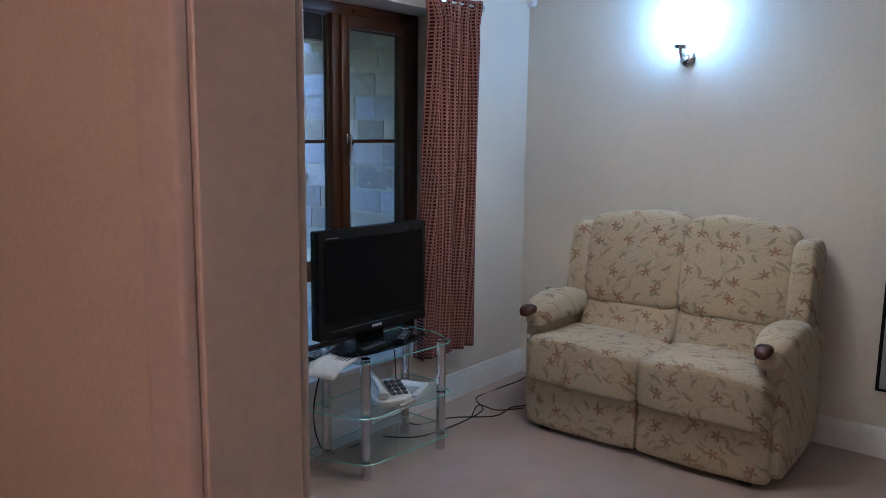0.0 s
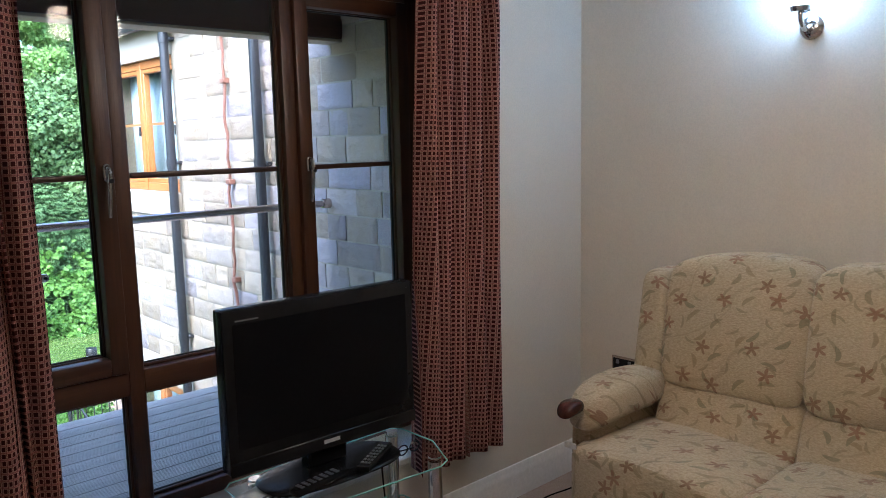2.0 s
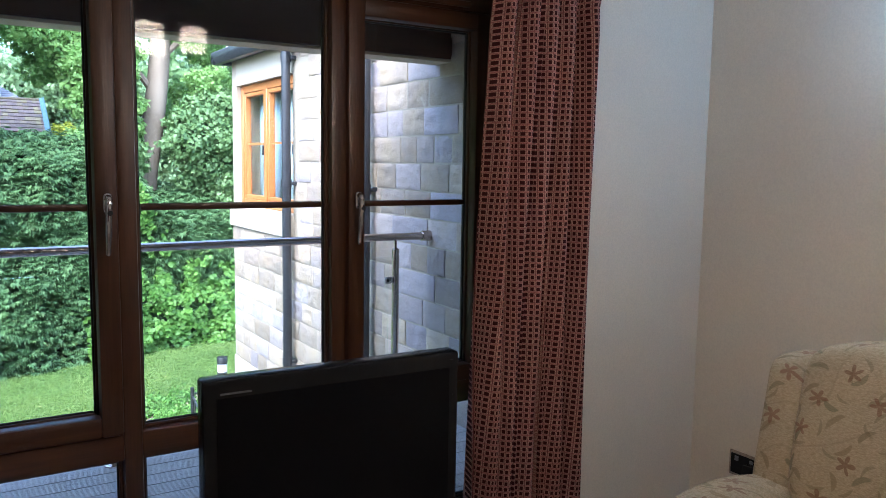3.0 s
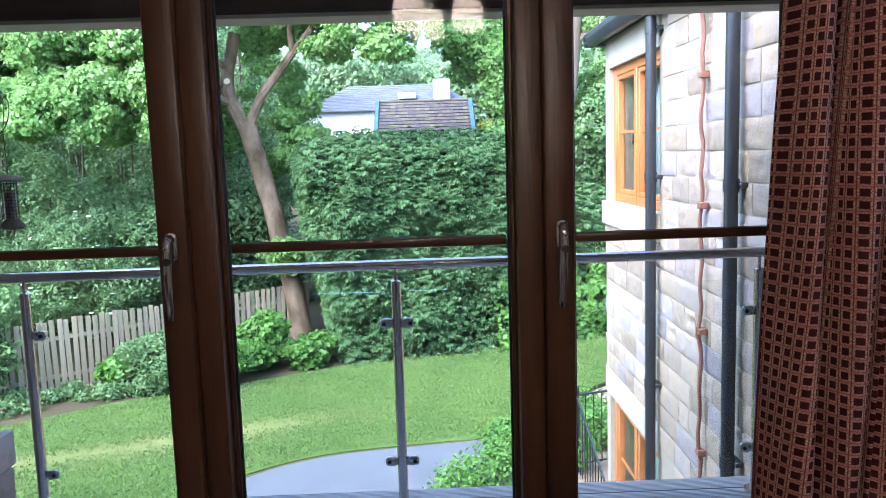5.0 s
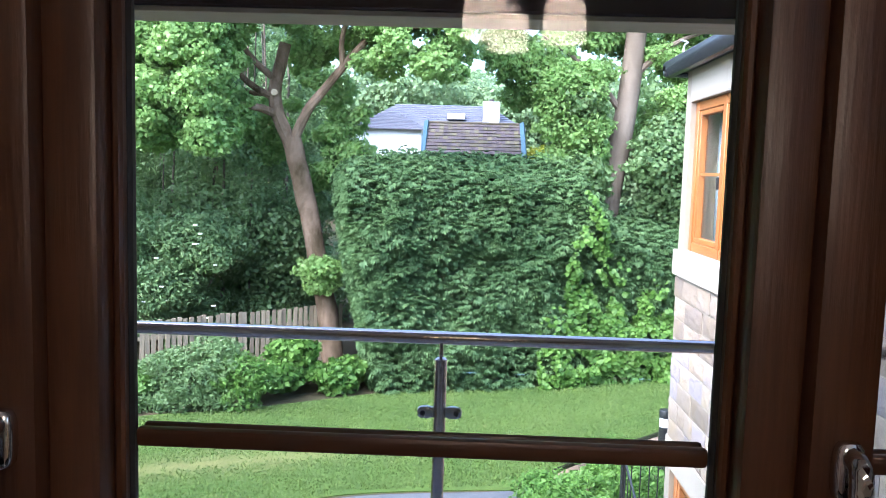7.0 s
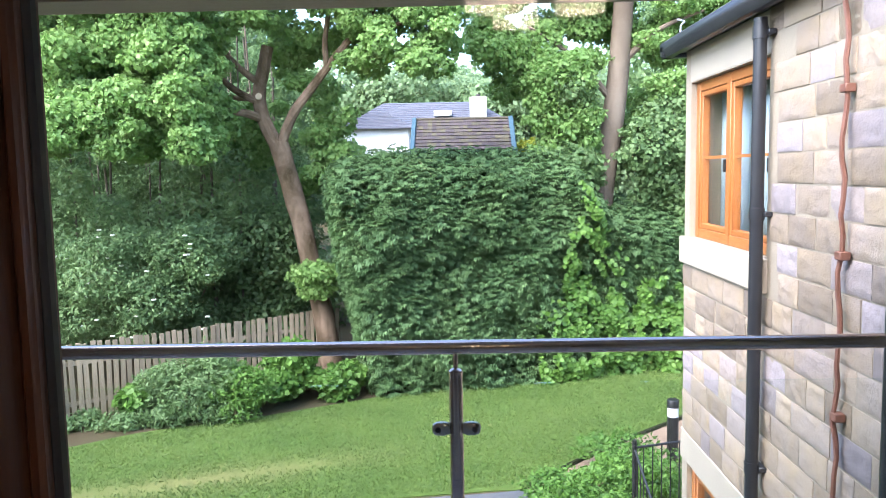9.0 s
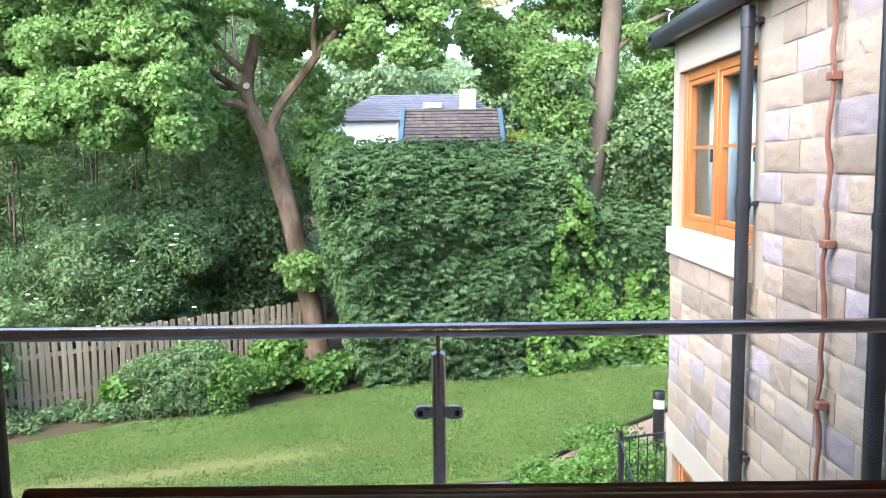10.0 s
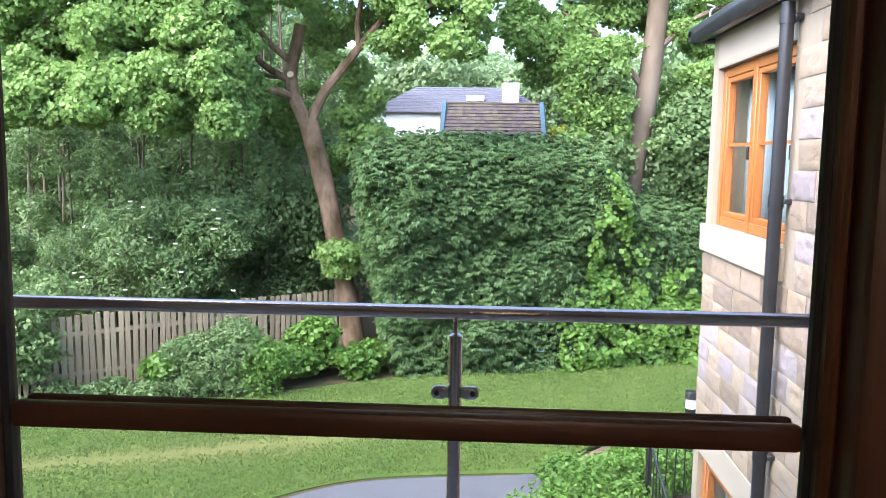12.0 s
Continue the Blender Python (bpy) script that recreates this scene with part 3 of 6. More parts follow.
# ---- the window: three tall lights over three low ones ----
FY0, FY1 = 3.185, 3.250
win = tagged(new("window_1"), "dark oak-effect casement window with three tall lights over low ones", "window", kind="structure")
ZB, ZT0, ZT1, ZTOP = 0.42, 0.76, 0.87, 2.05
MX = (2.213, 2.261, 2.806, 2.855)


def wframe(x0, x1, z0, z1, mat, dy0=0.0, dy1=0.0, name="window_frame"):
    return part(name, boxm(x0, x1, FY0 + dy0, FY1 - dy1, z0, z1, bevel=0.007, seg=2), mat, win)


wframe(WX0, WX0 + 0.07, WZ0 + 0.004, WZ1, M_FRAMEZ)
wframe(WX1 - 0.07, WX1, WZ0 + 0.004, WZ1, M_FRAMEZ)
for a, b in ((MX[0], MX[1]), (MX[2], MX[3])):
    wframe(a, b, ZB - 0.003, ZTOP + 0.003, M_FRAMEZ, 0.003, 0.003, "mullion")
wframe(WX0 + 0.068, WX1 - 0.068, ZTOP, WZ1, M_FRAMEX, 0.002)
wframe(WX0 + 0.068, WX1 - 0.068, WZ0 + 0.004, ZB, M_FRAMEX, 0.002)
for a, b in ((WX0 + 0.069, MX[0] + 0.002), (MX[1] - 0.002, MX[2] + 0.002), (MX[3] - 0.002, WX1 - 0.069)):
    wframe(a, b, ZT0 + 0.01, ZT1 - 0.025, M_FRAMEX, 0.004, 0.004, "transom")
BAR = 1.441


def bead(x0, x1, z0, z1, w=0.010, y0=3.212, y1=3.244):
    """Glazing beads and the dark seal round one pane."""
    for mat, d, ya, yb, nm in ((None, w, y0, y1, "glazing_bead"), (M_RUBBER, w + 0.004, y0 + 0.010, y1 - 0.010, "seal")):
        bm = bmesh.new()
        o = 0.0 if nm == "glazing_bead" else 0.002
        box(bm, x0 + o, x0 + d, ya, yb, z0 + o, z1 - o, 0.003)
        box(bm, x1 - d, x1 - o, ya, yb, z0 + o, z1 - o, 0.003)
        box(bm, x0 + d, x1 - d, ya + 0.001, yb - 0.001, z0 + o, z0 + d, 0.003)
        box(bm, x0 + d, x1 - d, ya + 0.001, yb - 0.001, z1 - d, z1 - o, 0.003)
        part(nm, bm, mat or M_FRAMEZ, win)


def pane(x0, x1, z0, z1):
    ob = part("pane", boxm(x0, x1, 3.233, 3.237, z0, z1), M_GLASS, win, smooth=False)
    ob.visible_shadow = False
    return ob


def cross_bar(x0, x1):
    part("glazing_bar", boxm(x0, x1, 3.220, 3.2325, BAR - 0.0088, BAR + 0.0088, bevel=0.004, seg=2), M_FRAMEX, win)
    part("glazing_bar", boxm(x0, x1, 3.2375, 3.246, BAR - 0.0088, BAR + 0.0088, bevel=0.004, seg=2), M_FRAMEX, win)


# fixed middle light and the low lights
for x0, x1, z0, z1 in ((MX[1], MX[2], ZT1 - 0.025, ZTOP), (WX0 + 0.07, MX[0], ZB, ZT0 + 0.01), (MX[1], MX[2], ZB, ZT0 + 0.01), (MX[3], WX1 - 0.07, ZB, ZT0 + 0.01)):
    bead(x0, x1, z0, z1)
    pane(x0 + 0.01, x1 - 0.01, z0 + 0.01, z1 - 0.01)
cross_bar(MX[1] + 0.016, MX[2] - 0.016)
# casements
for x0, x1 in ((WX0 + 0.07, MX[0]), (MX[3], WX1 - 0.07)):
    z0, z1 = ZT1 - 0.024, ZTOP - 0.001
    sash = part("casement", boxm(x0, x0 + 0.055, FY0 - 0.012, FY1 - 0.003, z0, z1, bevel=0.008, seg=2), M_FRAMEZ, win)
    part("casement", boxm(x1 - 0.055, x1, FY0 - 0.012, FY1 - 0.003, z0, z1, bevel=0.008, seg=2), M_FRAMEZ, win)
    part("casement", boxm(x0 + 0.052, x1 - 0.052, FY0 - 0.011, FY1 - 0.003, z0, z0 + 0.055, bevel=0.008, seg=2), M_FRAMEX, win)
    part("casement", boxm(x0 + 0.052, x1 - 0.052, FY0 - 0.011, FY1 - 0.003, z1 - 0.055, z1, bevel=0.008, seg=2), M_FRAMEX, win)
    bead(x0 + 0.052, x1 - 0.052, z0 + 0.050, z1 - 0.050, 0.009)
    pane(x0 + 0.058, x1 - 0.058, z0 + 0.057, z1 - 0.057)
    cross_bar(x0 + 0.064, x1 - 0.064)
    part("trickle_vent", boxm(x0 + 0.08, x1 - 0.08, FY0 - 0.010, FY0 + 0.004, ZTOP + 0.012, ZTOP + 0.032, bevel=0.003), M_FRAMEX, win)
for hx in (2.187, 2.884):
    y = FY0 - 0.012
    bm = bmesh.new()
    pillow(bm, (hx, y - 0.006, 1.455), (0.012, 0.009, 0.026), 3.5, 4)
    h = part("window_handle", bm, M_CHROME, win, "chrome cockspur window handle")
    bm = bmesh.new()
    tube(bm, smooth_path([(hx, y - 0.010, 1.468), (hx, y - 0.026, 1.464), (hx - 0.001, y - 0.031, 1.44), (hx - 0.003, y - 0.029, 1.39), (hx - 0.005, y - 0.022, 1.325)], 5),
         [0.010] * 6 + [0.0105] * 6 + [0.009] * 5 + [0.0075] * 3 + [0.006], 10)
    for v in bm.verts:
        v.co.x = hx + (v.co.x - hx) * 0.85
    part("lever", bm, M_CHROME, h)
    part("key_barrel", made(rod, (hx, y - 0.020, 1.432), (hx, y - 0.044, 1.432), 0.0065), M_RUBBER, h)


# ---- curtains and their pole ----
def curtain_sheet(x0, x1, y, z0, z1, folds, lean, seed):
    """A hanging cloth with pleats, wider folds towards the hem, in real cloth measure for its weave."""
    rnd = random.Random(seed)
    ph = [rnd.uniform(-0.5, 0.5) for _ in range(folds * 2 + 2)]
    nu, nv = 150, 56
    bm = bmesh.new()
    uvl = bm.loops.layers.uv.new("UVMap")
    grid, arc = [], []
    for j in range(nv + 1):
        v = j / nv
        z = z0 + (z1 - z0) * v
        row, dist, last = [], [0.0], None
        gather = max(0.0, (v - 0.93) / 0.07)
        pinch = 0.87 - 0.03 * math.exp(-((v - 0.93) / 0.03) ** 2) + 0.13 * (1 - v) + 0.16 * gather
        for i in range(nu + 1):
            u = i / nu
            k = u * folds + 0.18 * math.sin(3.1 * v + ph[int(u * folds)] * 3)
            amp = 0.036 * (0.75 + 0.45 * math.sin(7 * u + seed)) * (0.75 + 0.35 * (1 - v))
            dy = amp * math.sin(6.2832 * k) + 0.012 * math.sin(6.2832 * k * 2 + v * 2)
            if gather > 0:
                dy = dy * (1 - 0.5 * gather) + 0.012 * math.sin(6.2832 * u * folds * 2.5) * gather
            xc = (x0 + x1) / 2
            x = xc + (x0 - xc + (x1 - x0) * u) * pinch + lean * (1 - v) + 0.012 * math.sin(6.2832 * k + 1.2)
            co = Vector((x, y + dy, z + 0.006 * math.sin(5 * u + 2) * (1 - v)))
            if last is not None:
                dist.append(dist[-1] + (co - last).length)
            last = co
            row.append(bm.verts.new(co))
        grid.append(row)
        arc.append(dist)
    mid = arc[nv // 2]
    for j in range(nv):
        for i in range(nu):
            f = bm.faces.new((grid[j][i], grid[j][i + 1], grid[j + 1][i + 1], grid[j + 1][i]))
            for l, (a, b) in zip(f.loops, ((i, j), (i + 1, j), (i + 1, j + 1), (i, j + 1))):
                l[uvl].uv = (mid[a], (z1 - z0) * b / nv)
    return bm


def curtain(x0, x1, z0, lean, seed):
    cu = thing("curtain", ((x0 + x1) / 2, 2.875, z0), "dark red and cream woven pleated curtain, drawn open", "curtain", "window curtains")
    ob = part("cloth", curtain_sheet(x0, x1, 2.875, z0, 2.165, 5, lean, seed), M_CURTAIN, cu)
    so = ob.modifiers.new("thickness", "SOLIDIFY")
    so.thickness = 0.003
    return cu


curtain(3.135, 3.57, 0.335, -0.065, 1)
curtain(1.45, 1.93, 0.33, -0.03, 4)
pole = thing("curtain_pole", (2.535, 2.875, 2.135), "chrome curtain pole with round ball finials", "curtain pole")
part("rod", made(rod, (1.40, 2.875, 2.135), (3.55, 2.875, 2.135), 0.0125), M_CHROME, pole)
for s, x in ((-1, 1.40), (1, 3.55)):
    bm = bmesh.new()
    bmesh.ops.create_uvsphere(bm, u_segments=16, v_segments=10, radius=0.026, matrix=Matrix.Translation((x + s * 0.018, 2.875, 2.135)))
    part("finial", bm, M_CHROME, pole)
    part("bracket", made(rod, (x - s * 0.05, 2.875, 2.135), (x - s * 0.05, RY1, 2.135), 0.008), M_CHROME, pole)

# ---- wall light, alarm sensor, socket ----
sc = thing("wall_light", (RX1, 1.985, 1.90), "chrome wall light with a lit opal glass shade", "wall lamp")
bm = bmesh.new()
lathe(bm, [(0.043, 0), (0.043, 0.008), (0.034, 0.018), (0.016, 0.022), (0.001, 0.022)], 24)
bmesh.ops.transform(bm, matrix=pose(RX1, 1.985, 1.885, 0, -90, 0), verts=bm.verts)
part("backplate", bm, M_CHROME, sc)
bm = bmesh.new()
tube(bm, smooth_path([(RX1 - 0.02, 1.985, 1.885), (RX1 - 0.06, 1.985, 1.875), (RX1 - 0.095, 1.985, 1.90), (RX1 - 0.10, 1.985, 1.935)], 5), 0.009, 10)
part("arm", bm, M_CHROME, sc)
bm = bmesh.new()
lathe(bm, [(0.02, 0), (0.034, 0.004), (0.036, 0.022), (0.012, 0.024)], 24, (RX1 - 0.10, 1.985, 1.925))
part("cup", bm, M_CHROME, sc)
bm = bmesh.new()
lathe(bm, [(0.03, 0), (0.060, 0.012), (0.070, 0.05), (0.072, 0.12), (0.068, 0.19), (0.058, 0.245), (0.055, 0.248), (0.045, 0.22)], 28, (RX1 - 0.10, 1.985, 1.947))
part("shade", bm, M_SCONCE, sc, "glowing white glass shade")

al = thing("motion_sensor", (4.14, 2.93, 2.215), "small white alarm motion sensor in the corner", "alarm sensor")
bm = bmesh.new()
pillow(bm, (4.145, 2.925, 2.275), (0.026, 0.026, 0.058), 4, 4)
part("case", bm, M_WHITE, al)
part("lens", boxm(4.118, 4.126, 2.905, 2.935, 2.235, 2.262, bevel=0.003), M_IVORY, al)

so = thing("wall_socket", (RX1, 2.72, 0.52), "brushed metal double wall socket with black switches and plug", "wall socket")
part("plate", boxm(RX1 - 0.008, RX1, 2.645, 2.795, 0.475, 0.565, bevel=0.003), M_STEEL, so)
part("insert", boxm(RX1 - 0.011, RX1 - 0.007, 2.655, 2.785, 0.485, 0.555, bevel=0.001), M_BLACK, so)
part("plug", boxm(RX1 - 0.045, RX1 - 0.010, 2.665, 2.715, 0.487, 0.540, bevel=0.006, seg=2), M_BLACK, so)
for y in (2.70, 2.76):
    part("switch", boxm(RX1 - 0.015, RX1 - 0.010, y - 0.007, y + 0.007, 0.533, 0.55, bevel=0.001), M_GREYPL, so)

# ---- pendant lamp in the middle of the room, and the hall lamp ----
pe = thing("pendant_lamp", (2.70, 1.68, RH), "ceiling pendant with three lit white glass shades", "ceiling lamp")
bm = bmesh.new()
lathe(bm, [(0.055, 0), (0.055, -0.012), (0.02, -0.028), (0.004, -0.03)], 24, (2.70, 1.68, RH))
part("ceiling_rose", bm, M_CHROME, pe)
part("cord", made(rod, (2.70, 1.68, RH - 0.02), (2.70, 1.68, 2.16), 0.003, seg=6), M_CHROME, pe)
for k in range(3):
    a = radians(20 + 120 * k)
    cx, cy = 2.70 + 0.13 * math.cos(a), 1.68 + 0.13 * math.sin(a)
    part("arm", made(tube, smooth_path([(2.70, 1.68, 2.16), (2.70 + 0.07 * math.cos(a), 1.68 + 0.07 * math.sin(a), 2.18), (cx, cy, 2.15)], 4), 0.006), M_CHROME, pe)
    bm = bmesh.new()
    lathe(bm, [(0.02, 0.115), (0.056, 0.10), (0.062, 0.0), (0.056, 0.0), (0.050, 0.085)], 20, (cx, cy, 2.055))
    part("shade", bm, M_SHADE, pe)
hl = thing("hall_lamp", (-0.45, 0.35, RH), "warm lit glass ceiling lamp in the hall", "ceiling lamp")
part("base", made(lathe, [(0.09, 0), (0.09, -0.02), (0.01, -0.021)], 24, (-0.45, 0.35, RH)), M_CHROME, hl)
part("globe", made(lathe, [(0.08, -0.02), (0.11, -0.05), (0.10, -0.10), (0.05, -0.135), (0.002, -0.14)], 24, (-0.45, 0.35, RH)), M_HALL, hl)

# ---- the two-seat sofa ----
SX, SY = 3.76, 1.835
sofa = thing("sofa", (SX, SY, 0), "two-seat cream sofa upholstered in brown floral fabric", "sofa", rz=1.0, local=True)
for s in (-1, 1):
    def valance(q):
        q.x += -0.02 * math.cos(q.y * 4.5) * (1 if q.x < 0 else 0)
        return q
    bm = bmesh.new()
    pillow(bm, (0.02, s * 0.300, 0.155), (0.350, 0.300, 0.130), 26, 12, valance)
    part("front_panel", bm, M_FLORAL, sofa)

    def crown(q, s=s):
        q.z += 0.022 * (1 - (q.y / 0.31) ** 2) * (1 if q.z > 0 else 0.0) + 0.008 * noise.noise(q * 5)
        if q.x < -0.15 and q.z > 0:
            q.z += 0.020 * ((-0.15 - q.x) / 0.22)
        if q.x > 0 and q.z > 0:
            q.z -= 0.030 * q.x / 0.37
        return q
    bm = bmesh.new()
    pillow(bm, (-0.02, s * 0.295, 0.365), (0.375, 0.302, 0.112), 9, 12, crown)
    part("seat_cushion", bm, M_FLORAL, sofa)

    def bulge(q, s=s):
        q.x += 0.09 * (q.z / 0.1) * 0.45 + 0.01 * noise.noise(q * 6)
        return q
    bm = bmesh.new()
    pillow(bm, (0.155, s * 0.258, 0.525), (0.10, 0.260, 0.125), 7, 8, bulge)
    part("lumbar_cushion", bm, M_FLORAL, sofa)

    def arch(q, s=s):
        inner = q.y * s
        if q.z > 0:
            q.z += (q.z / 0.24) * (0.035 * math.cos(inner * 5.2 + 0.35) - 0.01)
        q.x += 0.16 * q.z + (-0.018 if q.x < 0 else 0.0) * math.cos(q.z * 6) + 0.01 * noise.noise(q * 6)
        return q
    bm = bmesh.new()
    pillow(bm, (0.215, s * 0.258, 0.845), (0.095, 0.262, 0.235), 8, 12, arch)
    part("back_cushion", bm, M_FLORAL, sofa)

    def wing(q):
        q.x += 0.18 * q.z
        if q.z > 0.1:
            q.x -= 0.03 * ((q.z - 0.1) / 0.13) ** 2
        return q
    bm = bmesh.new()
    pillow(bm, (0.215, s * 0.565, 0.79), (0.125, 0.058, 0.235), 5, 8, wing)
    part("wing", bm, M_FLORAL, sofa)

    bm = bmesh.new()
    pillow(bm, (0.04, s * 0.590, 0.33), (0.335, 0.048, 0.305), 9, 8)
    part("side_panel", bm, M_FLORAL, sofa)

    def roll(q):
        q.z += -0.05 * max(0.0, -q.x / 0.27) ** 3 - 0.02 * max(0.0, q.x / 0.27)
        return q
    bm = bmesh.new()
    pillow(bm, (-0.09, s * 0.565, 0.615), (0.255, 0.082, 0.075), 3.2, 8, roll)
    part("arm", bm, M_FLORAL, sofa)
    kx = -0.385
    bm = bmesh.new()
    pillow(bm, (kx - 0.005, s * 0.562, 0.632), (0.05, 0.036, 0.024), 2.6, 5, lambda q: Vector((q.x, q.y, q.z - 0.018 * max(0, -q.x / 0.05) ** 2)))
    part("arm_knob", bm, M_KNOB, sofa, "dark mahogany arm knob")
    for x in (-0.27, 0.30):
        part("glide", boxm(x - 0.03, x + 0.03, s * 0.5 - 0.03, s * 0.5 + 0.03, 0, 0.04, bevel=0.004), M_RUBBER, sofa)
bm = bmesh.new()
pillow(bm, (0.335, 0, 0.52), (0.05, 0.60, 0.48), 8, 6, lambda q: Vector((q.x + 0.06 * q.z, q.y, q.z)))
part("rear_panel", bm, M_FLORAL, sofa)
part("seat_tag", boxm(-0.375, -0.365, 0.555, 0.60, 0.478, 0.498, bevel=0.002), M_PAPER, sofa)

# ---- glass television stand ----
stand = thing("tv_stand", (2.72, 2.77, 0), "three-tier clear glass television stand with chrome legs", "tv stand")
SHX, SHY = -0.05, -0.045
OUT = [(2.50, 2.61), (2.94, 2.57), (2.985, 2.59), (3.06, 2.74), (3.06, 2.90), (3.03, 2.935), (2.42, 2.935), (2.39, 2.905), (2.385, 2.83), (2.455, 2.635)]
OUT = [(x + SHX, y + SHY) for x, y in OUT]
for z, lab in ((0.535, "clear tempered glass top"), (0.29, "clear tempered glass shelf"), (0.085, "clear tempered glass shelf")):
    sh = part("glass_shelf", made(prism, OUT, z - 0.008, z), M_SHELF, stand, lab, smooth=False)
    sh.visible_shadow = False
    bm = bmesh.new()
    n = len(OUT)
    for i in range(n):
        a, b = Vector((*OUT[i], z - 0.004)), Vector((*OUT[(i + 1) % n], z - 0.004))
        tube(bm, [a, b], 0.0026, 6)
    part("glass_edge", bm, M_EDGE, sh)
for lx, ly in ((2.445, 2.615), (2.915, 2.582), (2.43, 2.845), (2.955, 2.845)):
    bm = bmesh.new()
    for z0, z1 in ((0.0, 0.076), (0.086, 0.281), (0.291, 0.526)):
        rod(bm, (lx, ly, z0), (lx, ly, z1), 0.0225, seg=24)
    lg = part("leg", bm, M_CHROME, stand)
    part("cap", made(rod, (lx, ly, 0.536), (lx, ly, 0.542), 0.021, seg=20), M_CHROME, lg)

# ---- television ----
tv = thing("television", (2.629, 2.757, 0.536), "black flat television standing on the glass stand", "television", rz=-2.0, local=True)
part("screen_case", boxm(-0.328, 0.328, -0.028, 0.028, 0.080, 0.548, bevel=0.008, seg=2), M_BLACK, tv)
part("back_cover", boxm(-0.26, 0.26, 0.026, 0.075, 0.11, 0.48, bevel=0.02, seg=2), M_GREYPL, tv)
part("screen", boxm(-0.298, 0.298, -0.0305, -0.027, 0.151, 0.506), M_SCREEN, tv, "matt black screen")
part("lower_lip", boxm(-0.327, 0.327, -0.033, -0.026, 0.078, 0.119, bevel=0.003), M_BLACK, tv)
part("logo", boxm(-0.028, 0.028, -0.0345, -0.032, 0.096, 0.107), M_SILVER, tv, "small silver maker's mark")
part("small_print", boxm(-0.29, -0.22, -0.0315, -0.030, 0.514, 0.518), M_GREYPL, tv)
part("neck", boxm(-0.07, 0.07, -0.012, 0.04, 0.02, 0.09, bevel=0.008), M_BLACK, tv)
bm = bmesh.new()
pillow(bm, (0.0, -0.02, 0.012), (0.235, 0.115, 0.012), 3, 6)
part("stand_foot", bm, M_BLACK, tv)


def remote(x, y, z, rz):
    r = thing("remote_control", (x, y, z), "black remote control lying on the television foot", "remote control", "remote controls", rz, local=True)
    part("body", boxm(-0.10, 0.10, -0.022, 0.022, 0, 0.02, bevel=0.007, seg=2), M_BLACK, r)
    for i in range(7):
        for j in range(3):
            part("button", boxm(-0.08 + i * 0.022, -0.068 + i * 0.022, -0.014 + j * 0.011, -0.007 + j * 0.011, 0.019, 0.0225), M_GREYPL, r)


remote(2.52, 2.635, 0.560, 8)
remote(2.74, 2.66, 0.560, 30)
pap = thing("paper", (2.345, 2.70, 0.536), "loose printed leaflets hanging over the glass edge", "leaflet", rz=14, local=True)
bm = bmesh.new()
g = [[bm.verts.new((-0.13 + 0.25 * i / 10, -0.08 + 0.16 * j / 6, 0.004 - 0.055 * max(0, (0.45 - i / 10)) ** 1.5 * 2.2)) for j in range(7)] for i in range(11)]
for i in range(10):
    for j in range(6):
        bm.faces.new((g[i][j], g[i + 1][j], g[i + 1][j + 1], g[i][j + 1]))
sheet = part("sheet", bm, M_PAPER, pap)
sm = sheet.modifiers.new("thickness", "SOLIDIFY")
sm.thickness = 0.003
for i in range(4):
    part("print_line", boxm(0.01, 0.09 - 0.012 * i, -0.055 + i * 0.018, -0.047 + i * 0.018, 0.0045, 0.0055), M_INK, pap)
gl = thing("spectacles", (2.875, 2.66, 0.536), "folded dark spectacles on the glass top", "glasses")
bm = bmesh.new()
for dx in (0, 0.05):
    tube(bm, [(2.85 + dx + 0.02 * math.cos(a * 0.524), 2.66, 0.556 + 0.016 * math.sin(a * 0.524)) for a in range(13)], 0.0025, 6)
tube(bm, [(2.828, 2.662, 0.559), (2.86, 2.68, 0.545), (2.91, 2.675, 0.543)], 0.0022, 6)
part("frame", bm, M_BLACK, gl)

# telephone on the middle shelf
ph = thing("telephone", (2.63, 2.66, 0.291), "ivory corded push-button telephone on the middle shelf", "telephone", rz=-28, local=True)
bm = bmesh.new()
pillow(bm, (0, 0, 0.032), (0.09, 0.115, 0.032), 5, 6, lambda q: Vector((q.x, q.y, q.z * (1 + 0.5 * q.y / 0.115))))
part("base", bm, M_IVORY, ph)
bm = bmesh.new()
tube(bm, smooth_path([(-0.055, -0.11, 0.065), (-0.055, -0.06, 0.092), (-0.055, 0.06, 0.108), (-0.055, 0.11, 0.09)], 5), [0.024, 0.026, 0.022, 0.018, 0.016] + [0.016] * 6 + [0.018, 0.022, 0.026, 0.026, 0.024], 10)
part("handset", bm, M_IVORY, ph)
for i in range(3):
    for j in range(4):
        part("key", boxm(-0.005 + i * 0.028, 0.017 + i * 0.028, -0.075 + j * 0.032, -0.052 + j * 0.032, 0.05 + j * 0.007, 0.064 + j * 0.008, bevel=0.003), M_INK, ph, "large dark key")
bm = bmesh.new()
tube(bm, [(0.02 + 0.014 * math.cos(a * 0.9) + 0.0009 * a, -0.135 + 0.0007 * a, 0.016 + 0.012 * math.sin(a * 0.9)) for a in range(90)], 0.003, 5)
part("coiled_cord", bm, M_IVORY, ph)
bk = thing("booklet", (2.82, 2.70, 0.291), "pale folded booklet on the middle shelf", "booklet", rz=24, local=True)
part("pages", boxm(-0.10, 0.10, -0.07, 0.07, 0, 0.008, bevel=0.002), M_PAPER, bk)
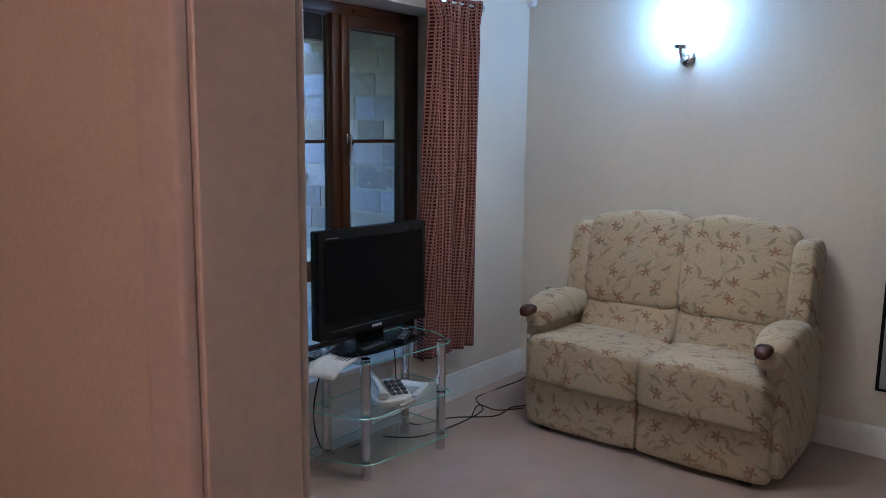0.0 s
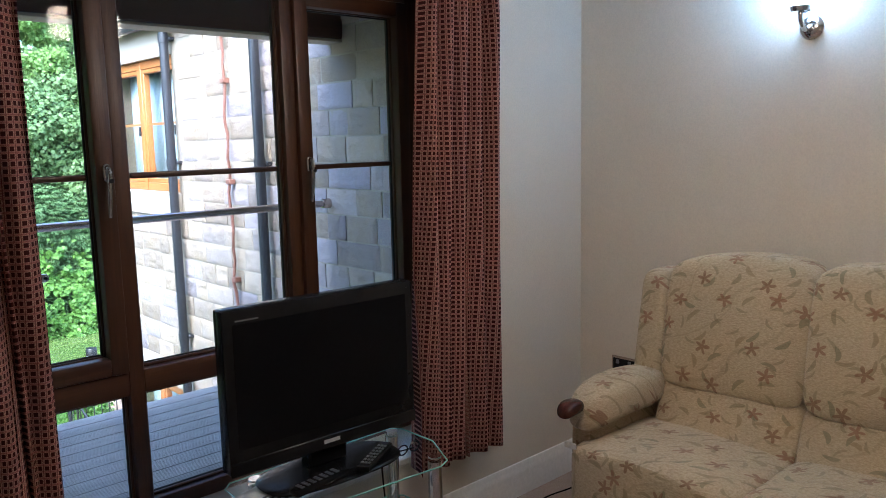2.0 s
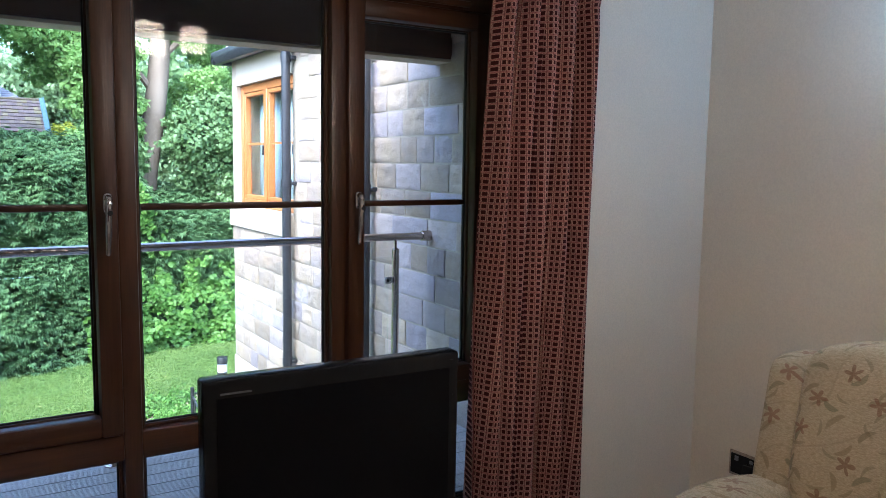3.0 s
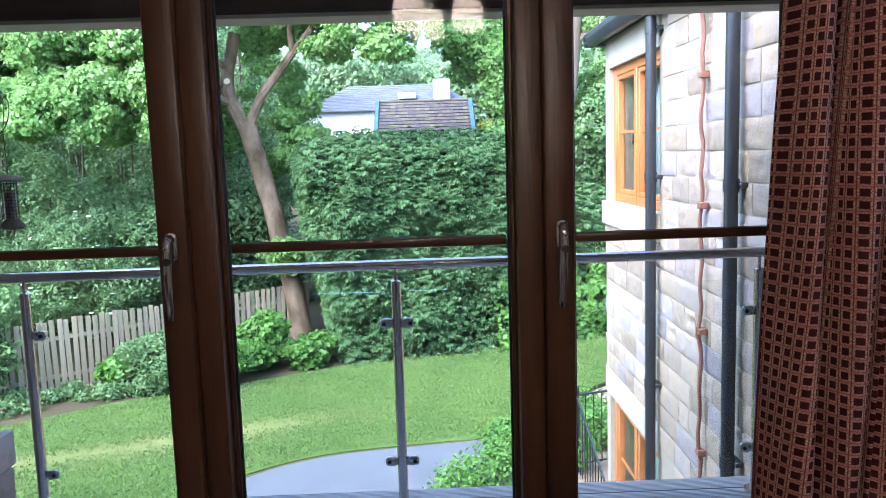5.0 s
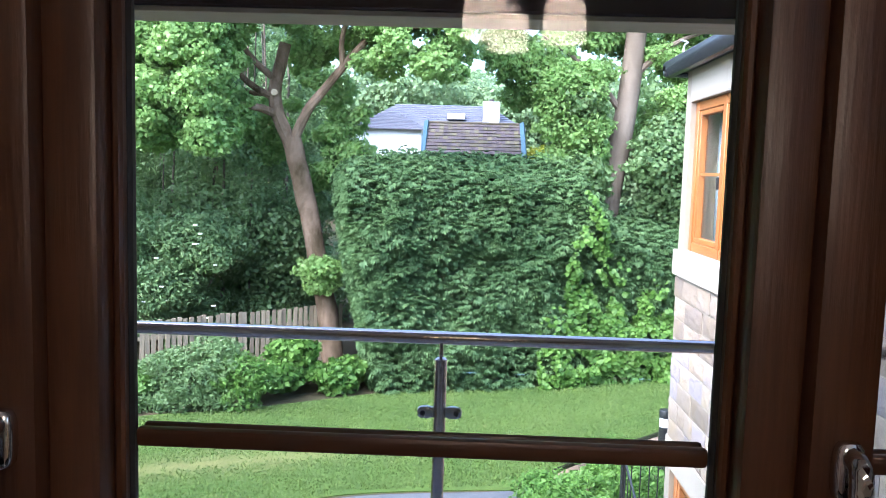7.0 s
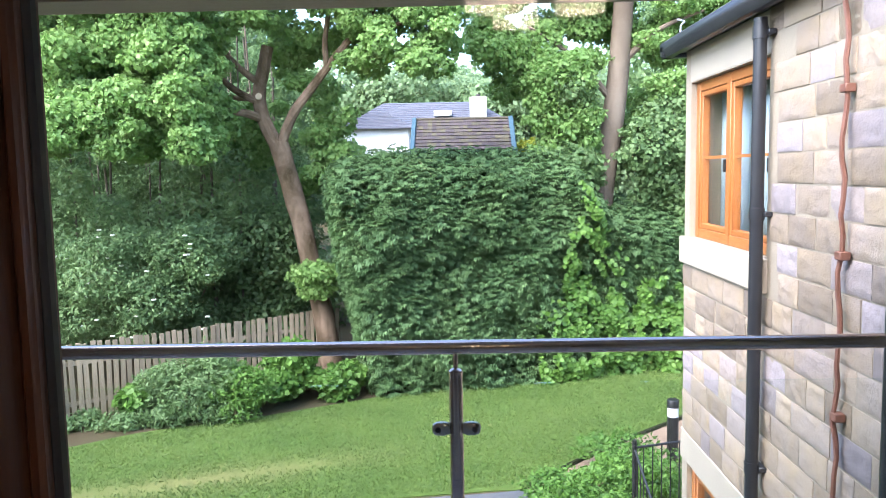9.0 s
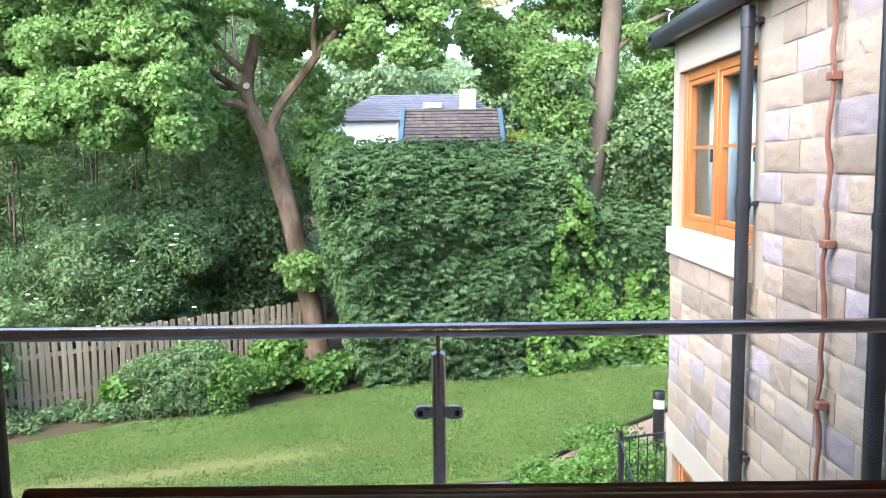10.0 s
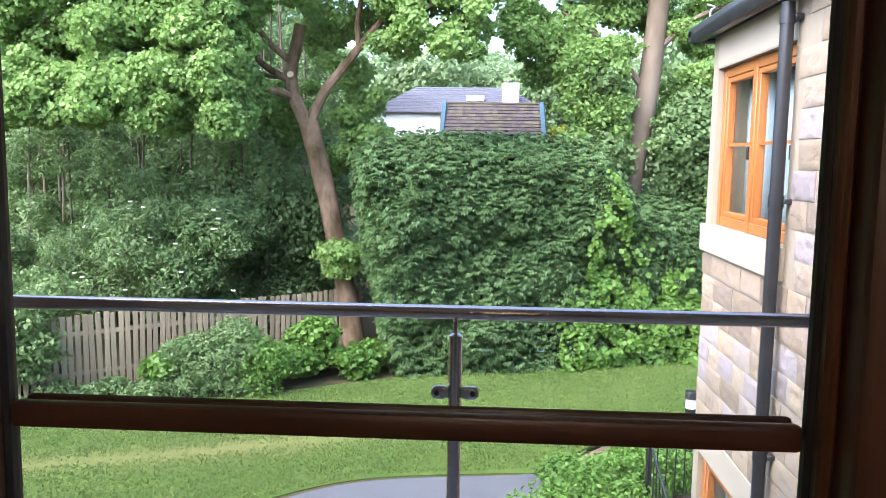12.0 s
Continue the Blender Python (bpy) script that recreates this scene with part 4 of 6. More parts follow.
part("cover_print", boxm(-0.08, 0.02, -0.045, 0.045, 0.0075, 0.0095), M_FIREGREY, bk)


def cable(pts, label, mat=None, r=0.0035):
    c = thing("cable", pts[0], label, "cable", "trailing cables")
    part("flex", made(tube, smooth_path(pts, 8), r, 6), mat or M_BLACK, c)


cable([(2.98, 2.94, 0.40), (3.0, 2.92, 0.10), (3.05, 2.86, 0.005), (3.25, 2.78, 0.004), (3.42, 2.62, 0.004), (3.60, 2.62, 0.004), (3.72, 2.52, 0.004)], "black cable trailing across the carpet to the sofa")
cable([(2.75, 2.80, 0.05), (2.95, 2.74, 0.004), (3.2, 2.70, 0.004), (3.45, 2.72, 0.004), (3.58, 2.86, 0.004), (3.80, 2.86, 0.004), (4.0, 2.75, 0.10), (4.15, 2.69, 0.50)], "black cable trailing over the carpet to the socket")
cable([(3.32, 2.70, 0.005), (3.44, 2.74, 0.03), (3.50, 2.66, 0.004), (3.62, 2.57, 0.004)], "loose dark cable end on the carpet")
cable([(2.40, 2.83, 0.50), (2.37, 2.86, 0.30), (2.42, 2.90, 0.12), (2.52, 2.92, 0.005), (2.70, 2.90, 0.005)], "thin black cable hanging behind the stand")

# ---- wall-hung electric fire with ornaments ----
FX = RX1 - 0.13
fire = thing("electric_fire", (RX1, 0.53, 0.35), "black and silver wall-hung electric fire with pebbles", "electric fireplace")
F0, F1 = 0.06, 0.965
bm = bmesh.new()
box(bm, FX + 0.012, RX1, F0, F1, 0.35, 0.367, 0.003)
box(bm, FX + 0.012, RX1, F0, F1, 0.915, 1.012, 0.003)
box(bm, FX + 0.012, RX1, F0, F0 + 0.017, 0.367, 0.915)
box(bm, FX + 0.012, RX1, F1 - 0.017, F1, 0.367, 0.915)
part("surround", bm, M_BLACK, fire)
bm = bmesh.new()
box(bm, FX, FX + 0.02, F0 + 0.017, F1 - 0.017, 0.367, 0.475, 0.002)
box(bm, FX, FX + 0.02, F0 + 0.017, F1 - 0.017, 0.775, 0.915, 0.002)
box(bm, FX, FX + 0.02, F0 + 0.017, F0 + 0.10, 0.475, 0.775)
box(bm, FX, FX + 0.02, F1 - 0.09, F1 - 0.017, 0.475, 0.775)
part("front_panel", bm, M_FIREGREY, fire, "brushed silver front panel")
bm = bmesh.new()
box(bm, RX1 - 0.02, RX1 - 0.004, F0 + 0.02, F1 - 0.02, 0.37, 0.91)
box(bm, FX + 0.02, RX1 - 0.02, F0 + 0.09, F1 - 0.08, 0.455, 0.475)
part("fire_box", bm, M_RUBBER, fire)
rr = random.Random(3)
for i in range(24):
    y = F1 - 0.105 - i * 0.029
    bm = bmesh.new()
    pillow(bm, (FX + 0.045 + rr.uniform(-0.01, 0.02), y, 0.475 + 0.018), (0.02 + rr.random() * 0.008, 0.018 + rr.random() * 0.010, 0.015 + rr.random() * 0.008), 2.3, 3,
           lambda q: q + 0.004 * Vector((noise.noise(q * 50 + Vector((i, 0, 0))), 0, noise.noise(q * 40))))
    part("pebble", bm, M_PEBBLE, fire)

AX, AY, AZ = 4.125, 0.895, 1.012
ant = bmesh.new()
box(ant, AX - 0.022, AX + 0.022, AY - 0.045, AY + 0.045, AZ, AZ + 0.032, 0.006, 2)
pillow(ant, (AX, AY + 0.004, AZ + 0.172), (0.020, 0.048, 0.030), 2.6, 5)
for dy, b in ((0.036, 0.012), (0.028, -0.006), (-0.030, 0.004), (-0.036, -0.004)):
    tube(ant, [(AX + (0.008 if b > 0 else -0.008), AY + dy * 0.9, AZ + 0.16), (AX + (0.008 if b > 0 else -0.008), AY + dy + b * 0.4, AZ + 0.09), (AX, AY + dy + b * 0.2, AZ + 0.03)], [0.011, 0.006, 0.005], 8)
tube(ant, smooth_path([(AX, AY - 0.032, AZ + 0.17), (AX, AY - 0.044, AZ + 0.21), (AX, AY - 0.042, AZ + 0.245)], 4), [0.016] * 3 + [0.011] * 6, 8)
tube(ant, [(AX, AY - 0.055, AZ + 0.256), (AX, AY - 0.035, AZ + 0.25), (AX, AY - 0.012, AZ + 0.238)], [0.007, 0.013, 0.006], 8)
for s in (-1, 1):
    tube(ant, smooth_path([(AX + s * 0.006, AY - 0.044, AZ + 0.255), (AX + s * 0.010, AY - 0.052, AZ + 0.285), (AX + s * 0.010, AY - 0.046 + s * 0.006, AZ + 0.32)], 4), [0.006] * 5 + [0.0045, 0.004, 0.003, 0.0015], 6)
    tube(ant, [(AX + s * 0.008, AY - 0.04, AZ + 0.254), (AX + s * 0.022, AY - 0.055, AZ + 0.262)], [0.005, 0.002], 6)
tube(ant, [(AX, AY + 0.050, AZ + 0.18), (AX, AY + 0.060, AZ + 0.15), (AX, AY + 0.056, AZ + 0.13)], [0.006, 0.005, 0.002], 6)
tagged(finish("antelope_figurine", ant, M_ANTELOPE, smooth=True), "carved brown wooden antelope figurine on the fire's shelf", "figurine")

va = thing("vase", (4.125, 0.815, 1.012), "tiny black and white patterned vase on the fire's shelf", "vase")
part("body", made(lathe, [(0.014, 0), (0.022, 0.012), (0.021, 0.028), (0.010, 0.052), (0.008, 0.062), (0.012, 0.072), (0.009, 0.072)], 20, (4.125, 0.815, 1.012)), M_BLACK, va)
for z, r in ((0.010, 0.0222), (0.022, 0.0232), (0.036, 0.0185), (0.060, 0.0095)):
    part("white_band", made(lathe, [(r, z), (r + 0.001, z + 0.002), (r, z + 0.004)], 20, (4.125, 0.815, 1.012)), M_DELFTW, va)
wm = thing("windmill_ornament", (4.12, 0.725, 1.012), "blue and white glazed china windmill ornament", "ornament")
part("base", made(lathe, [(0.052, 0), (0.052, 0.012), (0.040, 0.03), (0.036, 0.06)], 8, (4.12, 0.725, 1.012)), M_DELFTW, wm)
part("tower", made(lathe, [(0.034, 0.06), (0.024, 0.10), (0.026, 0.108), (0.012, 0.135), (0.002, 0.138)], 16, (4.12, 0.725, 1.012)), M_DELFTB, wm)
for k in range(4):
    a = radians(38 + 90 * k)
    bm = boxm(0.005, 0.088, -0.013, 0.013, -0.002, 0.002, bevel=0.001)
    bmesh.ops.transform(bm, matrix=Matrix.Translation((4.085, 0.725, 1.118)) @ Euler((0, 0, radians(90))).to_matrix().to_4x4() @ Euler((radians(90), 0, 0)).to_matrix().to_4x4() @ Matrix.Rotation(a, 4, "Z"), verts=bm.verts)
    part("sail", bm, M_DELFTB, wm)
part("hub", made(rod, (4.10, 0.725, 1.118), (4.078, 0.725, 1.118), 0.007), M_DELFTB, wm)


# ---- balcony ----
BX0, BX1 = 0.64, 4.36
deck = tagged(new("decking"), "grey weathered grooved timber balcony decking", "decking", kind="structure")


def deck_board(bm):
    prof = []
    w, n = 0.120, 9
    for i in range(n):
        a = -w / 2 + w * i / n
        prof += [(a + 0.002, 0.0), (a + w / n * 0.55, 0.0), (a + w / n * 0.65, -0.004), (a + w / n * 0.95, -0.004)]
    prof += [(w / 2, -0.002), (w / 2, -0.028), (-w / 2, -0.028)]
    e = [[bm.verts.new((x, y, z)) for y, z in prof] for x in (BX0, BX1)]
    for i in range(len(prof)):
        j = (i + 1) % len(prof)
        bm.faces.new((e[0][i], e[0][j], e[1][j], e[1][i]))


DZ = 0.02
bm = made(deck_board)
bmesh.ops.recalc_face_normals(bm, faces=bm.faces)
me_board = bpy.data.meshes.new("deck_board")
bm.to_mesh(me_board)
bm.free()
me_board.materials.append(M_DECK)
y = 3.37
while y < 5.30:
    ob = new("deck_board", me_board)
    ob.parent = deck
    ob.location = (0, y, DZ)
    y += 0.1265
part("joist_base", boxm(BX0, BX1, 3.30, 5.30, -0.16, -0.012), M_CORE, deck, smooth=False)
weed = tagged(leaves("fallen_leaves", [(3.72, 4.72, DZ + 0.012, 0.10, 0.08, 0.012)], 22000, 0.03, M_LEAFG), "small clump of dry leaves on the decking", "leaves", kind="stuff")

rail = thing("balustrade", (2.498, 5.175, DZ), "stainless steel and glass balcony balustrade", "balustrade")
RZ = 1.125
part("handrail", made(tube, smooth_path([(BX0, 5.175, RZ - 0.004), (1.4, 5.175, RZ), (2.5, 5.175, RZ), (3.4, 5.175, RZ), (BX1, 5.175, RZ)], 4), 0.0225, 16), M_STEEL, rail)
for px in (0.878, 2.498, 4.118):
    post = part("post", made(rod, (px, 5.175, DZ), (px, 5.175, 1.045), 0.022, seg=20), M_STEEL, rail)
    bm = made(rod, (px, 5.175, 1.045), (px, 5.175, RZ - 0.01), 0.0075)
    part("spigot", bm, M_STEEL, post)
    part("cap", made(lathe, [(0.0225, 0), (0.0225, 0.01), (0.012, 0.018), (0.002, 0.019)], 20, (px, 5.175, 1.04)), M_STEEL, post)
    part("base_flange", made(lathe, [(0.05, 0), (0.05, 0.008), (0.024, 0.012)], 20, (px, 5.175, DZ)), M_STEEL, post)
    for z in (0.863, 0.225):
        for s in (-1, 1):
            if (px < 1 and s < 0) or (px > 4 and s > 0):
                continue
            bm = bmesh.new()
            pillow(bm, (px + s * 0.047, 5.175, z), (0.030, 0.013, 0.0225), 3.0, 4)
            cl = part("clamp", bm, M_NICKEL, rail)
            part("screw", made(rod, (px + s * 0.058, 5.163, z), (px + s * 0.058, 5.158, z), 0.009), M_RUBBER, cl)
for a, b in ((0.878, 2.498), (2.498, 4.118)):
    g = part("glass_panel", boxm(a + 0.052, b - 0.052, 5.171, 5.179, 0.10, 1.005), M_GLASS, rail, "clear glass balustrade panel", smooth=False)
    g.visible_shadow = False
    bm = bmesh.new()
    box(bm, a + 0.052, b - 0.052, 5.1712, 5.1788, 1.005, 1.0068)
    box(bm, a + 0.050, a + 0.052, 5.1712, 5.1788, 0.10, 1.005)
    box(bm, b - 0.052, b - 0.050, 5.1712, 5.1788, 0.10, 1.005)
    part("polished_edge", bm, M_SHELF, g)
part("wall_bracket", made(rod, (BX1 - 0.06, 5.175, RZ), (BX1, 5.175, RZ), 0.03, 0.034), M_STEEL, rail)

structure("balcony_beam", boxm(BX0, BX1, 4.95, 5.13, 2.173, 2.62, bevel=0.006), M_BEAM, "dark stained timber beam over the balcony", "beam")
structure("beam_batten", boxm(BX0, BX1, 4.955, 5.125, 2.155, 2.171, bevel=0.002), M_PALEWOOD, "pale timber batten under the beam", "trim")
# soffit colour made pale as a reflector, to lift the light on the decking
structure("balcony_soffit", boxm(BX0, BX1, 3.30, 4.95, 2.50, 2.62), M_WHITE, "soffit above the balcony, made pale to brighten the decking", "soffit")

fd = thing("bird_feeder", (0.78, 5.32, 1.325), "hanging brown wire-mesh bird feeder on a bracket", "bird feeder")
c = (0.78, 5.32, 1.325)
part("tray", made(lathe, [(0.03, 0), (0.055, 0.008), (0.05, 0.02), (0.028, 0.045)], 20, c), M_BARK, fd)
part("seed", made(lathe, [(0.022, 0.04), (0.022, 0.17), (0.003, 0.172)], 14, c), M_SEED, fd)
bm = bmesh.new()
for k in range(14):
    a = 6.2832 * k / 14
    rod(bm, (c[0] + 0.032 * math.cos(a), c[1] + 0.032 * math.sin(a), c[2] + 0.03), (c[0] + 0.032 * math.cos(a), c[1] + 0.032 * math.sin(a), c[2] + 0.215), 0.0012, seg=4)
for k in range(12):
    z = c[2] + 0.04 + k * 0.015
    tube(bm, [(c[0] + 0.032 * math.cos(i * 0.4488), c[1] + 0.032 * math.sin(i * 0.4488), z) for i in range(15)], 0.0011, 4)
part("wire_mesh", bm, M_IRON, fd)
part("lid", made(lathe, [(0.062, 0.213), (0.06, 0.222), (0.035, 0.24), (0.003, 0.245)], 20, c), M_BARK, fd)
part("hanger", made(tube, smooth_path([(0.78, 5.32, 1.62), (0.778, 5.32, 1.75), (0.79, 5.32, 1.88), (0.75, 5.32, 1.96)], 5), 0.002, 5), M_IRON, fd)
part("bracket", made(tube, smooth_path([(0.60, 5.27, 2.05), (0.70, 5.32, 2.05), (0.76, 5.32, 1.99), (0.78, 5.32, 1.93), (0.74, 5.32, 1.90)], 5), 0.005, 6), M_IRON, fd)
part("tail", made(tube, smooth_path([(0.72, 5.32, 1.99), (0.81, 5.32, 1.90), (0.79, 5.32, 1.78), (0.70, 5.32, 1.72), (0.62, 5.32, 1.74)], 6), 0.002, 5), M_IRON, fd)

# ---- the stone wing beside the balcony ----
G = -2.8
WYE = 9.14
CORE = 0.003
wing = tagged(new("wall_stone_east"), "coursed buff sandstone wall of the house wing", "stone wall", kind="structure")
UWY0, UWY1, UWZ0, UWZ1 = 7.46, 9.0, 1.115, 2.32
LWZ0, LWZ1 = -2.0, -0.74
bm = bmesh.new()
x0, x1 = BX1 + CORE, BX1 + 0.32
box(bm, x0, x1, 3.3, UWY0, G - 0.3, 2.62)
box(bm, x0, x1, UWY0, WYE, UWZ1, 2.62)
box(bm, x0, x1, UWY0, WYE, LWZ1, UWZ0)
box(bm, x0, x1, UWY0, WYE, G - 0.3, LWZ0)
box(bm, x0, x1, UWY1, WYE, UWZ0, UWZ1)
box(bm, x0, x1, UWY1, WYE, LWZ0, LWZ1)
box(bm, x1, 9.0, WYE - 0.3, WYE - 0.02, G - 0.3, 2.62)
part("mortar_bed", bm, M_MORTAR, wing, smooth=False)
bm = boxm(BX1 + 2.2, BX1 + 2.3, 3.3, WYE - 0.3, G, 2.62)
part("inner_wall", bm, M_ROOMDARK, wing, smooth=False)

CH = 0.172
BLOCKS = []
brnd = random.Random(11)


def block_mesh(L, seed):
    """A rock-faced stone, its face towards -x, its joint face at x = 0.04."""
    bm = bmesh.new()
    nu, nv = 14, 8
    h = CH - 0.010
    g = []
    for j in range(nv + 1):
        row = []
        for i in range(nu + 1):
            u, v = i / nu, j / nv
            edge = min(min(u, 1 - u) * L, min(v, 1 - v) * h)
            q = Vector((u * L * 8 + seed * 7, v * h * 11, seed * 3.3))
            d = -0.004 if edge < 1e-6 else -(0.010 + 0.008 * noise.noise(q * 1.5) + 0.007 * noise.noise(q * 3.4) + 0.003 * noise.noise(q * 8.0))
            row.append(bm.verts.new((d + 0.004, (u - 0.5) * L, (v - 0.5) * h)))
        g.append(row)
    for j in range(nv):
        for i in range(nu):
            bm.faces.new((g[j][i], g[j + 1][i], g[j + 1][i + 1], g[j][i + 1]))
    ring = [g[0][i] for i in range(nu + 1)] + [g[j][nu] for j in range(1, nv + 1)] + [g[nv][i] for i in range(nu - 1, -1, -1)] + [g[j][0] for j in range(nv - 1, 0, -1)]
    back = [bm.verts.new((0.045, v.co.y, v.co.z)) for v in ring]
    for k in range(len(ring)):
        m = (k + 1) % len(ring)
        bm.faces.new((ring[k], ring[m], back[m], back[k]))
    bmesh.ops.recalc_face_normals(bm, faces=bm.faces)
    me = bpy.data.meshes.new("stone_block")
    bm.to_mesh(me)
    bm.free()
    me.shade_smooth()
    me.set_sharp_from_angle(angle=radians(50))
    return me


SIZES = (0.20, 0.26, 0.32, 0.38, 0.45)
STONES = {(L, k): block_mesh(L, k + L * 10) for L in SIZES for k in range(4)}
for me in STONES.values():
    me.materials.append(M_STONE)


def stone_rows(ya, yb, z0, z1):
    """Places and kinds of the stones of a wall face, course by course."""
    out = []
    n = int((z1 - z0) / CH)
    for r in range(n):
        z = z1 - (r + 0.5) * CH
        y = ya - brnd.choice((0.0, 0.1, 0.16))
        while y < yb:
            L = brnd.choice(SIZES)
            if yb - y - L < 0.14:
                L = min(SIZES, key=lambda q: abs(q - (yb - y)))
            out.append((y + L / 2, z, L, brnd.randrange(4)))
            y += L + 0.008
    return out


def outside(yc, z, L):
    up = UWZ0 - 0.21 < z + CH / 2 - 0.04 and z - CH / 2 + 0.04 < UWZ1 + 0.26 and yc + L / 2 > UWY0 + 0.02
    lo = LWZ0 < z + CH / 2 - 0.04 and z - CH / 2 + 0.04 < LWZ1 + 0.25 and yc + L / 2 > UWY0 + 0.02
    return not (up or lo) and yc + L / 2 < WYE + 0.12


# dressed stone bands, honey oak windows
def dressed(y0, y1, z0, z1, proud, name):
    structure(name, boxm(BX1 - proud, BX1 + 0.30, y0, y1, z0, z1, bevel=0.006), M_DRESSED, "smooth pale dressed stone band", "stone band")


dressed(UWY0 - 0.02, WYE + 0.02, UWZ0 - 0.215, UWZ0 - 0.004, 0.035, "sill_band")
dressed(UWY0 - 0.02, UWY1 + 0.02, UWZ1 + 0.004, UWZ1 + 0.26, 0.0, "lintel_band")
dressed(UWY0 - 0.02, WYE + 0.01, LWZ1 + 0.004, LWZ1 + 0.25, 0.01, "lower_lintel_band")


def oak_window(y0, y1, z0, z1, nm):
    w = tagged(new(nm), "honey oak casement window with pale blue curtains behind", "window", kind="structure")
    xa, xb = BX1 + 0.045, BX1 + 0.125
    f = 0.075
    ym = (y0 + y1) / 2 + 0.05
    for a, b in ((y0, y0 + f), (y1 - f, y1), (ym - f / 2, ym + f / 2)):
        part("window_frame", boxm(xa, xb, a, b, z0, z1, bevel=0.006), M_ORANGEZ, w)
    for a, b in ((z0, z0 + f), (z1 - f, z1)):
        part("window_frame", boxm(xa + 0.003, xb - 0.003, y0 + f - 0.003, y1 - f + 0.003, a, b, bevel=0.006), M_ORANGEY, w)
    for a, b in ((y0 + f, ym - f / 2), (ym + f / 2, y1 - f)):
        for c, d, mt in ((a, a + 0.04, M_ORANGEZ), (b - 0.04, b, M_ORANGEZ)):
            part("casement", boxm(xa + 0.012, xb - 0.01, c, d, z0 + f, z1 - f, bevel=0.005), mt, w)
        for c, d in ((z0 + f, z0 + f + 0.04), (z1 - f - 0.04, z1 - f)):
            part("casement", boxm(xa + 0.013, xb - 0.01, a + 0.038, b - 0.038, c, d, bevel=0.005), M_ORANGEY, w)
        zm = (z0 + z1) / 2 + 0.02
        p = part("pane", boxm(xa + 0.045, xa + 0.049, a + 0.035, b - 0.035, z0 + f + 0.03, z1 - f - 0.03), M_GLASS, w, smooth=False)
        p.visible_shadow = False
        part("glazing_bar", boxm(xa + 0.03, xa + 0.044, a + 0.038, b - 0.038, zm - 0.011, zm + 0.011), M_ORANGEY, w)
        part("handle", boxm(xa - 0.012, xa + 0.010, a + 0.012, a + 0.03, zm - 0.11, zm - 0.02, bevel=0.004), M_RUBBER, w)
        cu = thing("curtain", (BX1 + 0.25, (a + b) / 2, z0), "pale blue hanging curtain behind the oak window", "curtain", "curtains in the wing")
        bm = bmesh.new()
        n = 40
        g = [[bm.verts.new((BX1 + 0.25 + 0.02 * math.sin(i * 0.9), a - 0.03 + (b - a + 0.06) * i / n, z)) for z in (z0, z1)] for i in range(n + 1)]
        for i in range(n):
            bm.faces.new((g[i][0], g[i + 1][0], g[i + 1][1], g[i][1]))
        cl = part("cloth", bm, M_BLIND, cu)
        cl.modifiers.new("thickness", "SOLIDIFY").thickness = 0.003
    return w


oak_window(UWY0, UWY1, UWZ0, UWZ1, "window_2")
oak_window(UWY0, UWY1, LWZ0, LWZ1, "window_3")

# pipes and conductor tape on the wing
for py, nm in ((7.42, 0.052), (5.93, 0.050)):
    dp = thing("downpipe", (BX1 - 0.07, py, G), "dark grey plastic downpipe fixed to the stone wall", "downpipe", "downpipes")
    part("pipe", made(rod, (BX1 - 0.075, py, G), (BX1 - 0.075, py, 2.52), nm * 0.75, seg=18), M_PIPE, dp)
    for z in (-1.6, -0.2, 1.35, 2.40):
        part("collar", made(rod, (BX1 - 0.075, py, z), (BX1 - 0.075, py, z + 0.07), nm * 0.75 + 0.006, seg=18), M_PIPE, dp)
        part("clip", boxm(BX1 - 0.05, BX1 - 0.004, py - 0.06, py + 0.06, z + 0.02, z + 0.05, bevel=0.004), M_PIPE, dp)
con = thing("conductor_tape", (BX1 - 0.04, 6.46, G), "brown lightning conductor tape running down the wall", "conductor")
bm = bmesh.new()
tube(bm, [(BX1 - 0.045 + 0.008 * math.sin(k * 1.7), 6.46 + 0.012 * math.sin(k * 0.9) + 0.006 * math.sin(k * 2.3), G + k * 0.09) for k in range(60)], 0.013, 6)
part("tape", bm, M_COPPER, con)
for k in range(6):
    part("clip", boxm(BX1 - 0.062, BX1 - 0.01, 6.43, 6.49, -1.9 + k * 0.78, -1.86 + k * 0.78, bevel=0.004), M_COPPER, con)

gut = thing("gutter", (BX1 - 0.15, 8.0, 2.6), "dark grey half-round gutter along the eaves", "gutter")
bm = bmesh.new()
for y0, y1 in ((5.2, 9.30),):
    prof = [(0.0, 0.06), (0.0, 0.0), (0.03, -0.05), (0.085, -0.05), (0.115, 0.0), (0.115, 0.06)]
    e = [[bm.verts.new((BX1 - 0.17 + a, yy, 2.60 + b)) for a, b in prof] for yy in (y0, y1)]
    for i in range(5):
        bm.faces.new((e[0][i], e[0][i + 1], e[1][i + 1], e[1][i]))
    bm.faces.new(e[1])
gt = part("trough", bm, M_PIPE, gut)
gt.modifiers.new("thickness", "SOLIDIFY").thickness = 0.004
part("trough_end", boxm(BX1 - 0.17, 7.2, 9.20, 9.31, 2.55, 2.66, bevel=0.02), M_PIPE, gut)
part("fascia", boxm(BX1 - 0.05, BX1 + 0.02, 5.14, 9.18, 2.58, 2.68), M_PIPE, gut)
bm = bmesh.new()
